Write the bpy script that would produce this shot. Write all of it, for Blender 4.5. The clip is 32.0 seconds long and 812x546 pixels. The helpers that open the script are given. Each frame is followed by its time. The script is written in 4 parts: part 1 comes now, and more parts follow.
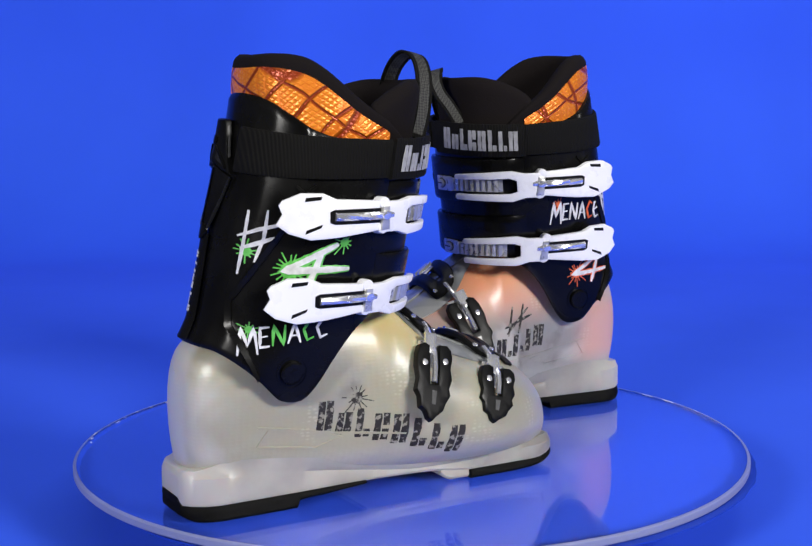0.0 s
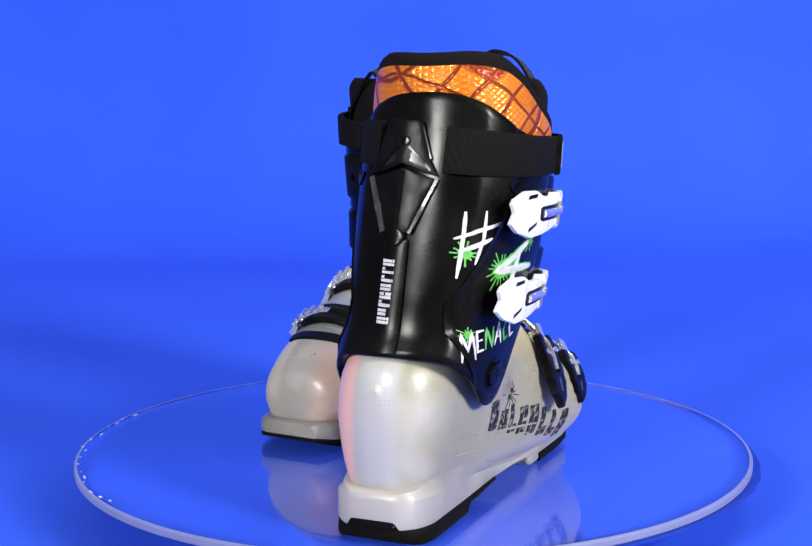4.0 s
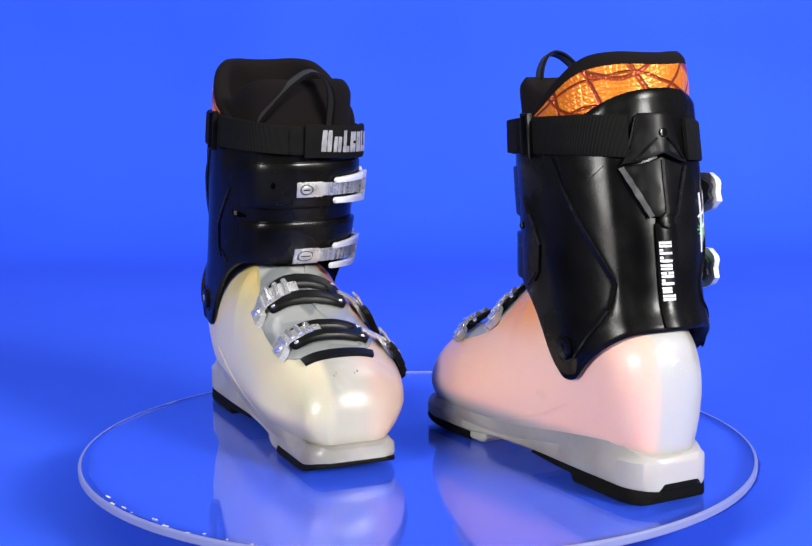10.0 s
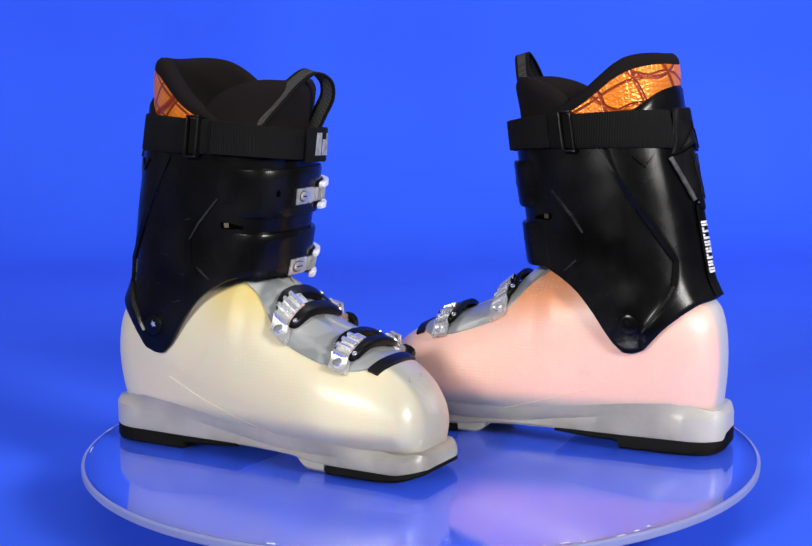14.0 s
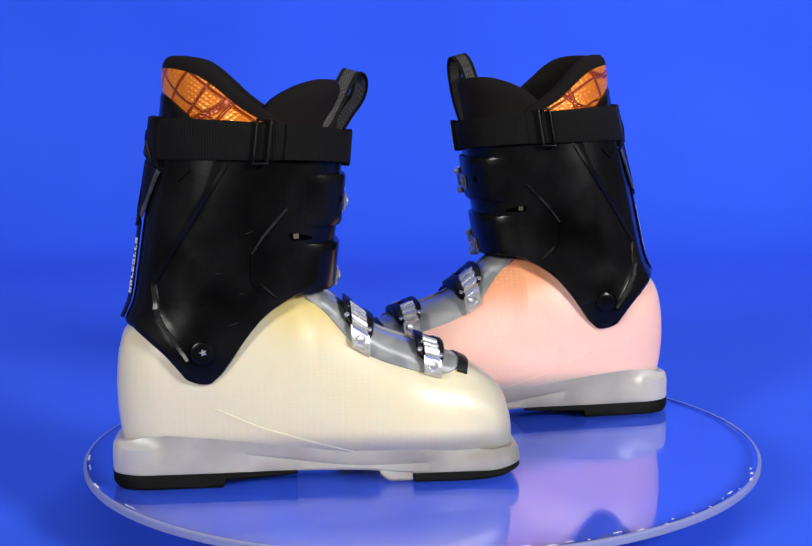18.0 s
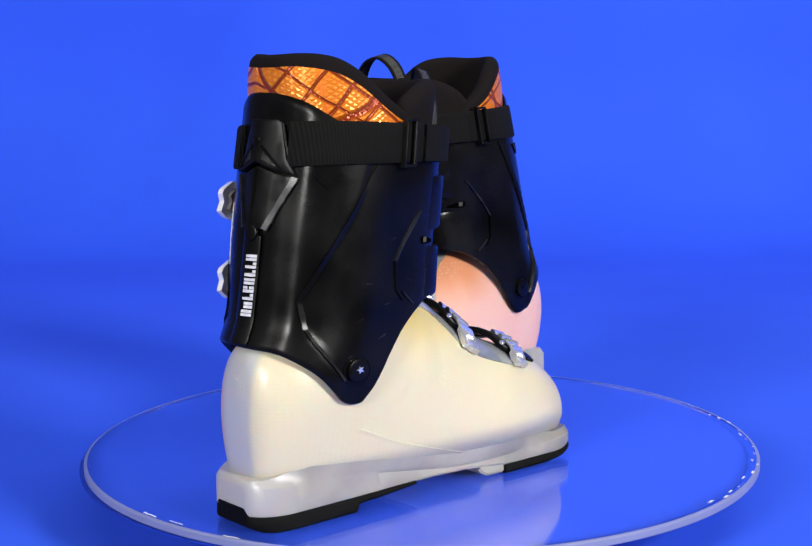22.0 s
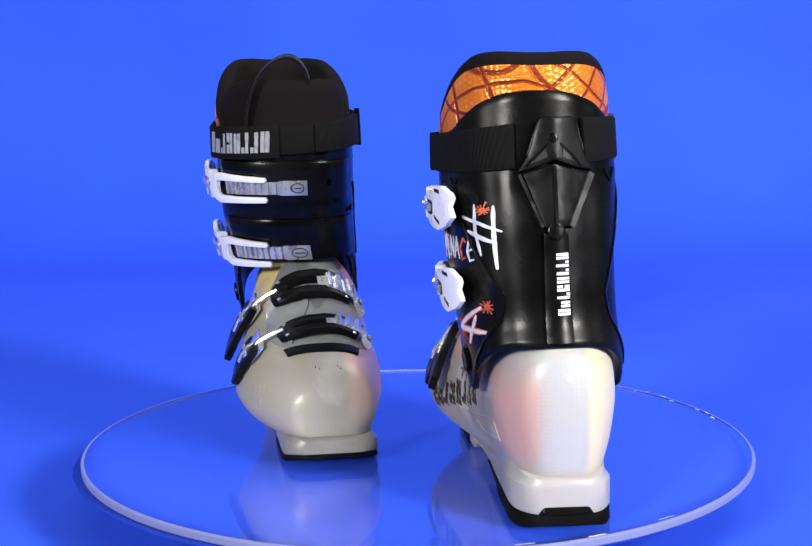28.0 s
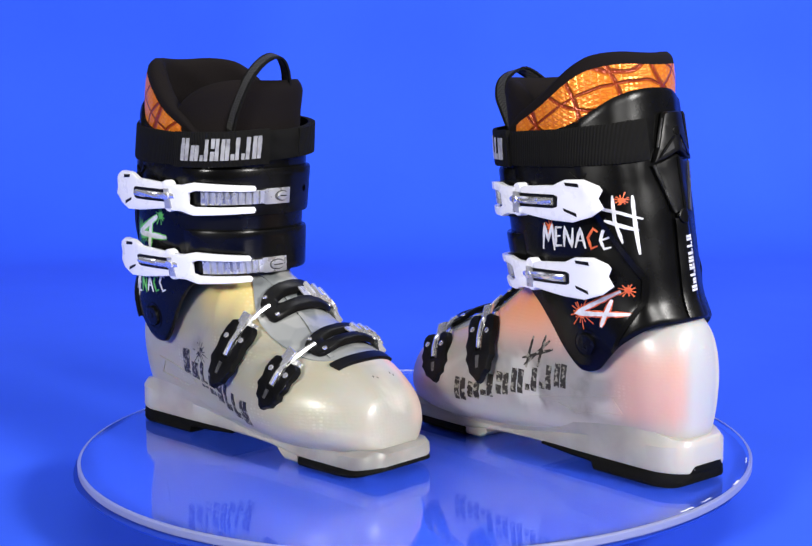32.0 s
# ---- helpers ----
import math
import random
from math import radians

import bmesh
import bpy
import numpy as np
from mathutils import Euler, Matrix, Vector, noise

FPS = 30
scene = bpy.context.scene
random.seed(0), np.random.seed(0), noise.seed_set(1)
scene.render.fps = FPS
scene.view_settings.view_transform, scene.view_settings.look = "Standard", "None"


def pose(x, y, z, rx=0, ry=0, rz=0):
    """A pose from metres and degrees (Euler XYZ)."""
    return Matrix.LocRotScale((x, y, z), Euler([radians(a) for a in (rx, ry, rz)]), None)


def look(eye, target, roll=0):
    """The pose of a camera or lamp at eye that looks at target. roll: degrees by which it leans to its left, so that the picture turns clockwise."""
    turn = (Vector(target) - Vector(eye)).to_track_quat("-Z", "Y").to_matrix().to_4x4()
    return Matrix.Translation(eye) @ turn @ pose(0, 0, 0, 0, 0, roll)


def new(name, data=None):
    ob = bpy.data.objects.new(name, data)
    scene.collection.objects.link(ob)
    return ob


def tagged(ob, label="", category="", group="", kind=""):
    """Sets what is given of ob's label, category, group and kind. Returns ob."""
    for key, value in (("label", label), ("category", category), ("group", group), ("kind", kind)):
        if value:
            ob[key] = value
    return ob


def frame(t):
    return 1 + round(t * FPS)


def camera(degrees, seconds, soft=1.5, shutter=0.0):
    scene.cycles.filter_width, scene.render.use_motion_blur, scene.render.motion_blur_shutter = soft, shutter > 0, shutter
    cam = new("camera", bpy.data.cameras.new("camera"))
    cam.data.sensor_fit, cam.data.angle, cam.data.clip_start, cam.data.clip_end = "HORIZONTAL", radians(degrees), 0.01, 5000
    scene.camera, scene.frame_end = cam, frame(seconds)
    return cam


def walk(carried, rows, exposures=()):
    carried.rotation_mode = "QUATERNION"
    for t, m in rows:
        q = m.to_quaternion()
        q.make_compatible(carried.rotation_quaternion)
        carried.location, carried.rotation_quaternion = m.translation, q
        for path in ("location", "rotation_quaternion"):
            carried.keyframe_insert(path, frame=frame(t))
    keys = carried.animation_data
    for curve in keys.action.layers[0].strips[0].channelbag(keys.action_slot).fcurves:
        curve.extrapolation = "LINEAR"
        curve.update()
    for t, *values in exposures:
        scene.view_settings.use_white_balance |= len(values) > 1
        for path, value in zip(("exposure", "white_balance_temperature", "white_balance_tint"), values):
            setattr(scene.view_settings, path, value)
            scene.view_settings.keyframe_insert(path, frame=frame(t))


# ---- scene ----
# One fixed camera before a clear turntable that carries a pair of ski boots.
cam = camera(32.84, 32.0, soft=1.45)
EYE_AT = Vector((0.0, -1.2319, 0.3406))
AHEAD = Vector((-0.00647, 0.98939, -0.14513))
EYE = look(EYE_AT, EYE_AT + AHEAD, -0.543)
walk(cam, [(0, EYE), (32, EYE)], exposures=[(0, -0.53), (2, -0.28), (6, -0.03), (11, -0.01), (12, -0.05), (14, -0.26), (17, -0.44), (20, -0.44), (22, -0.28), (24, -0.05), (28, 0.04), (32, -0.01)])

# ---- light ----
world = bpy.data.worlds.new("studio_world")
scene.world = world
world.use_nodes = True
world.node_tree.nodes["Background"].inputs["Color"].default_value = (0.75, 0.8, 1.0, 1)
world.node_tree.nodes["Background"].inputs["Strength"].default_value = 0.12


def softbox(name, at, target, size_x, size_y, watts, color=(1, 1, 1)):
    lamp = bpy.data.lights.new(name, "AREA")
    lamp.shape, lamp.size, lamp.size_y = "RECTANGLE", size_x, size_y
    lamp.energy, lamp.color = watts, color
    ob = new(name, lamp)
    ob.matrix_world = look(at, target)
    return ob


softbox("softbox_key", (-1.6, -2.7, 1.3), (0, 0.3, 0.2), 0.7, 0.6, 90, (1, 0.98, 0.95))
softbox("softbox_fill", (2.1, -2.05, 1.42), (0, 0.3, 0.2), 0.7, 0.6, 127, (1, 0.98, 0.95))
# weak unseen lamp added overhead
softbox("softbox_top", (0.0, -0.1, 2.3), (0, 0.1, 0), 0.9, 0.6, 4, (0.97, 0.98, 1))
# two unseen lamps added to brighten and even out the backdrop
softbox("backdrop_fill", (-1.3, 0.75, 1.9), (-0.2, 2.0, 0.25), 1.2, 0.3, 6.5, (0.97, 0.98, 1))
softbox("backdrop_fill", (1.3, 0.75, 1.9), (0.2, 2.0, 0.25), 1.2, 0.3, 17, (0.97, 0.98, 1))


# ---- materials ----
def material(name, color, rough=0.5, metal=0.0, **more):
    m = bpy.data.materials.new(name)
    m.use_nodes = True
    b = m.node_tree.nodes["Principled BSDF"]
    b.inputs["Base Color"].default_value = (*color, 1)
    b.inputs["Roughness"].default_value = rough
    b.inputs["Metallic"].default_value = metal
    for key, value in more.items():
        b.inputs[key.replace("_", " ")].default_value = value
    return m


def node(m, kind, **props):
    n = m.node_tree.nodes.new(kind)
    for key, value in props.items():
        if key == "operation":
            n.operation = value
        elif key == "blend_type":
            n.blend_type = value
        elif key == "data_type":
            n.data_type = value
    return n


def link(m, a, b):
    m.node_tree.links.new(a, b)


def coords(m, scale=(1, 1, 1), turn=(0, 0, 0)):
    tc, mp = node(m, "ShaderNodeTexCoord"), node(m, "ShaderNodeMapping")
    mp.inputs["Scale"].default_value = scale
    mp.inputs["Rotation"].default_value = turn
    link(m, tc.outputs["Object"], mp.inputs["Vector"])
    return mp.outputs["Vector"]


def vary(m, scale, low, high, detail=3, at=None, cut=(0.3, 0.7)):
    """Noise that shifts the base colour between two tones."""
    b = m.node_tree.nodes["Principled BSDF"]
    nz, rp = node(m, "ShaderNodeTexNoise"), node(m, "ShaderNodeValToRGB")
    nz.inputs["Scale"].default_value, nz.inputs["Detail"].default_value = scale, detail
    link(m, at or coords(m), nz.inputs["Vector"])
    rp.color_ramp.elements[0].position, rp.color_ramp.elements[1].position = cut
    rp.color_ramp.elements[0].color, rp.color_ramp.elements[1].color = (*low, 1), (*high, 1)
    link(m, nz.outputs["Fac"], rp.inputs["Fac"])
    link(m, rp.outputs["Color"], b.inputs["Base Color"])
    return m


def bump(m, height, strength=0.2, dist=0.001):
    b, bp = m.node_tree.nodes["Principled BSDF"], node(m, "ShaderNodeBump")
    bp.inputs["Strength"].default_value, bp.inputs["Distance"].default_value = strength, dist
    link(m, height, bp.inputs["Height"])
    link(m, bp.outputs["Normal"], b.inputs["Normal"])
    return m


def grain(m, scale, strength=0.15, dist=0.001, detail=4, at=None):
    nz = node(m, "ShaderNodeTexNoise")
    nz.inputs["Scale"].default_value, nz.inputs["Detail"].default_value = scale, detail
    link(m, at or coords(m), nz.inputs["Vector"])
    return bump(m, nz.outputs["Fac"], strength, dist)


def smudged(m, scale, low, high):
    """Roughness that wanders: wiped and handled plastic."""
    b, nz, mr = m.node_tree.nodes["Principled BSDF"], node(m, "ShaderNodeTexNoise"), node(m, "ShaderNodeMapRange")
    nz.inputs["Scale"].default_value, nz.inputs["Detail"].default_value = scale, 5
    link(m, coords(m), nz.inputs["Vector"])
    mr.inputs["From Min"].default_value, mr.inputs["From Max"].default_value = 0.3, 0.7
    mr.inputs["To Min"].default_value, mr.inputs["To Max"].default_value = low, high
    link(m, nz.outputs["Fac"], mr.inputs["Value"])
    link(m, mr.outputs["Result"], b.inputs["Roughness"])
    return m


def webbing(name, color, scale=900):
    m = material(name, color, 0.85, Specular_IOR_Level=0.15)
    wv = node(m, "ShaderNodeTexWave")
    wv.inputs["Scale"].default_value, wv.inputs["Distortion"].default_value = scale / 6.3, 0.6
    link(m, coords(m), wv.inputs["Vector"])
    bump(m, wv.outputs["Fac"], 0.45, 0.0008)
    return m


BLUE = vary(material("blue_cloth", (0.01, 0.06, 0.8), 0.85), 2.2, (0.020, 0.098, 0.80), (0.024, 0.112, 0.88))
grain(BLUE, 3.0, 0.25, 0.02, 3)
BLUE_BASE = vary(material("blue_base_cloth", (0.01, 0.05, 0.5), 0.9, Specular_IOR_Level=0.05), 5, (0.010, 0.052, 0.47), (0.012, 0.060, 0.54))
BLUE_FILM = vary(material("blue_film", (0.014, 0.07, 0.6), 0.5, Specular_IOR_Level=0.3), 6, (0.008, 0.041, 0.41), (0.010, 0.050, 0.49))
ROOM = vary(material("grey_room_paint", (0.12, 0.12, 0.13), 0.9), 3, (0.10, 0.10, 0.11), (0.13, 0.13, 0.14))
ACRYLIC = smudged(material("clear_acrylic", (0.97, 0.98, 1.0), 0.0, Transmission_Weight=1.0, IOR=1.34), 9, 0.0, 0.05)
ACRYLIC_EDGE = material("frosted_acrylic_edge", (0.45, 0.49, 0.76), 0.35, Transmission_Weight=0.55)
ACRYLIC_CHIP = material("white_chipped_acrylic", (0.9, 0.9, 0.95), 0.5)
BLACK = smudged(grain(material("black_gloss_plastic", (0.005, 0.005, 0.006), 0.15, Specular_IOR_Level=0.19), 13, 0.16, 0.003, 6), 25, 0.14, 0.36)
vary(BLACK, 24, (0.0015, 0.0015, 0.0015), (0.006, 0.0058, 0.0053), 6)
BLACK_SATIN = vary(smudged(material("black_satin_plastic", (0.006, 0.006, 0.006), 0.3, Specular_IOR_Level=0.16), 60, 0.28, 0.46), 45, (0.002, 0.002, 0.002), (0.007, 0.0068, 0.0065), 5)
RUBBER = grain(material("black_sole_rubber", (0.003, 0.003, 0.003), 0.65, Specular_IOR_Level=0.09), 200, 0.2)
STRAP = webbing("black_webbing", (0.0045, 0.0043, 0.0037))
# for flat plates drawn as holes, the dark inside put into the colour
HOLE = material("dark_hole", (0.0006, 0.0006, 0.0006), 1.0, Specular_IOR_Level=0.02)
FABRIC = grain(material("black_liner_fabric", (0.0085, 0.0066, 0.0068), 0.95, Specular_IOR_Level=0.12), 700, 0.4, 0.0008)
WHITE = smudged(material("white_plastic", (0.9, 0.9, 0.91), 0.3), 80, 0.22, 0.4)
# tone for the shade inside the hollow lever
LEVER_HOLLOW = smudged(material("grey_lever_hollow", (0.16, 0.155, 0.15), 0.4), 80, 0.3, 0.5)
STEEL = smudged(material("polished_steel", (0.93, 0.93, 0.92), 0.2, 0.8), 90, 0.12, 0.28)
# for real scuffs, and for edge sheen put into the colour
BLACK_SCUFF_SHEEN = vary(smudged(material("scuff_and_sheen_black", (0.05, 0.05, 0.05), 0.2), 90, 0.15, 0.4), 40, (0.004, 0.004, 0.004), (0.022, 0.022, 0.021), 5)
# plain grey for small parts; on the back plate edges a painted reflection
GREY_EDGE = vary(smudged(material("grey_and_edge_sheen", (0.2, 0.2, 0.19), 0.3), 90, 0.2, 0.4), 60, (0.035, 0.035, 0.034), (0.11, 0.11, 0.106), 5)
LADDER = vary(smudged(material("matt_steel", (0.6, 0.6, 0.6), 0.4, 0.6), 90, 0.2, 0.42), 70, (0.46, 0.46, 0.45), (0.7, 0.7, 0.68), 4)
SLOT_PALE = vary(material("pale_yellow_plastic", (0.3, 0.27, 0.14), 0.5), 90, (0.04, 0.036, 0.02), (0.12, 0.105, 0.06))
INK_WHITE = vary(material("white_print", (0.8, 0.8, 0.8), 0.45), 160, (0.55, 0.55, 0.56), (0.85, 0.85, 0.86), 5)
INK_GREEN = vary(material("green_print", (0.1, 0.5, 0.08), 0.45), 160, (0.06, 0.36, 0.04), (0.16, 0.6, 0.12), 5)
INK_ORANGE = vary(material("orange_print", (0.75, 0.12, 0.03), 0.45), 160, (0.5, 0.06, 0.02), (0.8, 0.16, 0.04), 5)
INK_GREY = vary(material("silver_print", (0.5, 0.5, 0.5), 0.4), 140, (0.22, 0.22, 0.22), (0.42, 0.42, 0.42), 5)
INK_DARK = vary(material("worn_black_print", (0.03, 0.03, 0.03), 0.5), 260, (0.012, 0.009, 0.006), (0.26, 0.245, 0.2), 6, cut=(0.53, 0.61))


def shell_plastic(name, milk, gold_tone, pink_tone, patchy):
    """Milky plastic with the coloured liner showing through: yellow on the right side, pink on the left, a grey band down the heel."""
    m = material(name, (0.6, 0.58, 0.52), 0.42, Subsurface_Weight=0.3, Subsurface_Scale=0.005, Coat_Weight=0.3, Coat_Roughness=0.22)
    b = m.node_tree.nodes["Principled BSDF"]
    tc, sp = node(m, "ShaderNodeTexCoord"), node(m, "ShaderNodeSeparateXYZ")
    link(m, tc.outputs["Object"], sp.inputs["Vector"])

    def ramp(value, lo, hi):
        mr = node(m, "ShaderNodeMapRange")
        mr.inputs["From Min"].default_value, mr.inputs["From Max"].default_value = lo, hi
        mr.interpolation_type = "SMOOTHSTEP"
        link(m, value, mr.inputs["Value"])
        return mr.outputs["Result"]

    def mix(fac, a, c):
        mx = node(m, "ShaderNodeMix", data_type="RGBA")
        link(m, fac, mx.inputs["Factor"])
        for src, slot in ((a, 6), (c, 7)):
            if isinstance(src, tuple):
                mx.inputs[slot].default_value = (*src, 1)
            else:
                link(m, src, mx.inputs[slot])
        return mx.outputs[2]

    def mul(a, c):
        mt = node(m, "ShaderNodeMath", operation="MULTIPLY")
        link(m, a, mt.inputs[0])
        link(m, c, mt.inputs[1])
        return mt.outputs[0]

    nz = node(m, "ShaderNodeTexNoise")
    nz.inputs["Scale"].default_value, nz.inputs["Detail"].default_value = 13, 3
    nz.inputs["Distortion"].default_value = 0.6
    link(m, tc.outputs["Object"], nz.inputs["Vector"])
    milky = mix(ramp(nz.outputs["Fac"], 0.3, 0.7), tuple(0.9 * c for c in milk), tuple(1.08 * c for c in milk))
    fine = node(m, "ShaderNodeTexNoise")
    fine.inputs["Scale"].default_value, fine.inputs["Detail"].default_value = 45, 4
    link(m, tc.outputs["Object"], fine.inputs["Vector"])
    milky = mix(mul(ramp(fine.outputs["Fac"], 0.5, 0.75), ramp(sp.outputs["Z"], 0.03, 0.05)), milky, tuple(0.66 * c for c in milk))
    # tones set by place: paler heel, separate tones near the sole and toe
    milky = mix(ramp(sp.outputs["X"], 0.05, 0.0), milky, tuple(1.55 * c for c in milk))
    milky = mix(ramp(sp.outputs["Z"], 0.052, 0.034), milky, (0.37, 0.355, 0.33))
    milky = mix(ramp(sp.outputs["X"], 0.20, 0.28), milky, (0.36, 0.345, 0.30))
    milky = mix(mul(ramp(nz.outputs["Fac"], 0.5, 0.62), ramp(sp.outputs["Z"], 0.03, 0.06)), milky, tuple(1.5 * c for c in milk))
    left = ramp(sp.outputs["Y"], 0.004, 0.030) if patchy else ramp(sp.outputs["Y"], 0.010, 0.022)
    right = ramp(sp.outputs["Y"], -0.012, -0.020)
    height = mul(ramp(sp.outputs["Z"], 0.032, 0.050), ramp(sp.outputs["X"], 0.34, 0.26))
    pink = mul(mul(left, height), ramp(nz.outputs["Fac"], 0.0, 0.34))
    if patchy:
        # the liner shows at the heel and near the collar only
        near = node(m, "ShaderNodeMath", operation="MAXIMUM")
        link(m, mul(ramp(sp.outputs["X"], 0.062, 0.028), mul(ramp(sp.outputs["Z"], 0.036, 0.062), ramp(sp.outputs["Z"], 0.128, 0.095))), near.inputs[0])
        link(m, mul(ramp(sp.outputs["Z"], 0.085, 0.12), ramp(sp.outputs["X"], 0.07, 0.10)), near.inputs[1])
        toe = node(m, "ShaderNodeMath", operation="MULTIPLY_ADD")
        link(m, ramp(sp.outputs["X"], 0.20, 0.27), toe.inputs[0])
        toe.inputs[1].default_value = 0.45
        link(m, near.outputs[0], toe.inputs[2])
        toe.use_clamp = True
        pink = mul(left, toe.outputs[0])
    gold = mul(mul(right, height), ramp(nz.outputs["Fac"], 0.3, 0.52) if not patchy else ramp(nz.outputs["Fac"], -0.1, 0.38))
    col = mix(gold, milky, gold_tone)
    col = mix(pink, col, pink_tone)
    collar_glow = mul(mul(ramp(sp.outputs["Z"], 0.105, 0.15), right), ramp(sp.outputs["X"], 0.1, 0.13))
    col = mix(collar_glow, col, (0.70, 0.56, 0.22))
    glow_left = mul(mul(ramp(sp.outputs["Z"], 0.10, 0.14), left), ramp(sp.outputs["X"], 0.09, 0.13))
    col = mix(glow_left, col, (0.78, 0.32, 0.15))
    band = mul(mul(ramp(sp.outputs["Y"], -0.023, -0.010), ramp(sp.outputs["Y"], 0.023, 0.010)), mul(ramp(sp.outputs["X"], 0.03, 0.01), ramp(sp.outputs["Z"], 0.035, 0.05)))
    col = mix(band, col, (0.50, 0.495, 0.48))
    # honeycomb cells of the liner; their pale glints are put into the colour
    vor = node(m, "ShaderNodeTexVoronoi")
    vor.inputs["Scale"].default_value, vor.inputs["Randomness"].default_value = 270, 0.3
    link(m, coords(m, (0.75, 1.0, 1.25)), vor.inputs["Vector"])
    patch = node(m, "ShaderNodeTexNoise")
    patch.inputs["Scale"].default_value, patch.inputs["Detail"].default_value = 22, 1
    link(m, tc.outputs["Object"], patch.inputs["Vector"])
    cells = mul(mul(ramp(vor.outputs["Distance"], 0.5, 0.15), ramp(patch.outputs["Fac"], 0.55, 0.68)), height)
    soft = node(m, "ShaderNodeMath", operation="MULTIPLY")
    soft.inputs[1].default_value = 0.2
    link(m, cells, soft.inputs[0])
    col = mix(soft.outputs[0], col, (0.86, 0.78, 0.58))
    link(m, col, b.inputs["Base Color"])
    bump(m, vor.outputs["Distance"], 0.2, 0.0006)
    return m


# each boot's outer side has duller tones than its inner side
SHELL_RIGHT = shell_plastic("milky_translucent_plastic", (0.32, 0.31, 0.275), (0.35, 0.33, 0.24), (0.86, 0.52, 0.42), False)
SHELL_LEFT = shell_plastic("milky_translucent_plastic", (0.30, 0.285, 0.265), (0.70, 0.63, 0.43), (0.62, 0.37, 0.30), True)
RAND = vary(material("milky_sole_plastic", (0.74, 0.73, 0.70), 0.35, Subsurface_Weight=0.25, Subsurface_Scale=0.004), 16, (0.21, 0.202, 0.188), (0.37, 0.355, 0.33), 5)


def paler_heel(m, x_pale, x_plain, pale):
    """Ramps the base colour to a paler tone towards the heel."""
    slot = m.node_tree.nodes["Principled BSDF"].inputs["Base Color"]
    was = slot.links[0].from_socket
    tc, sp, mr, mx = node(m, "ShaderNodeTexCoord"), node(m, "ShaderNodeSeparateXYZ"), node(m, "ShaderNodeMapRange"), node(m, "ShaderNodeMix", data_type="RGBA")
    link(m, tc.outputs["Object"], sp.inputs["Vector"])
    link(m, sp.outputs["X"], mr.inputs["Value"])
    mr.inputs["From Min"].default_value, mr.inputs["From Max"].default_value = x_plain, x_pale
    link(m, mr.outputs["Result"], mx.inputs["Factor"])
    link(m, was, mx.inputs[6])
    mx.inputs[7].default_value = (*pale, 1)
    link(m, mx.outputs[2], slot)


paler_heel(RAND, -0.008, 0.03, (0.46, 0.44, 0.415))


def smoky():
    """Clear plastic with grey and pale fields of the liner behind it."""
    m = material("smoky_clear_plastic", (0.3, 0.3, 0.3), 0.25, Coat_Weight=0.4, Coat_Roughness=0.15)
    b, v, rp = m.node_tree.nodes["Principled BSDF"], node(m, "ShaderNodeTexVoronoi"), node(m, "ShaderNodeValToRGB")
    v.feature = "SMOOTH_F1"
    v.inputs["Scale"].default_value, v.inputs["Smoothness"].default_value = 34, 0.25
    link(m, coords(m), v.inputs["Vector"])
    rp.color_ramp.elements[0].position, rp.color_ramp.elements[1].position = 0.25, 0.75
    rp.color_ramp.elements[0].color, rp.color_ramp.elements[1].color = (0.20, 0.215, 0.22, 1), (0.44, 0.44, 0.42, 1)
    link(m, v.outputs["Color"], rp.inputs["Fac"])
    link(m, rp.outputs["Color"], b.inputs["Base Color"])
    return m


CLEAR = smoky()


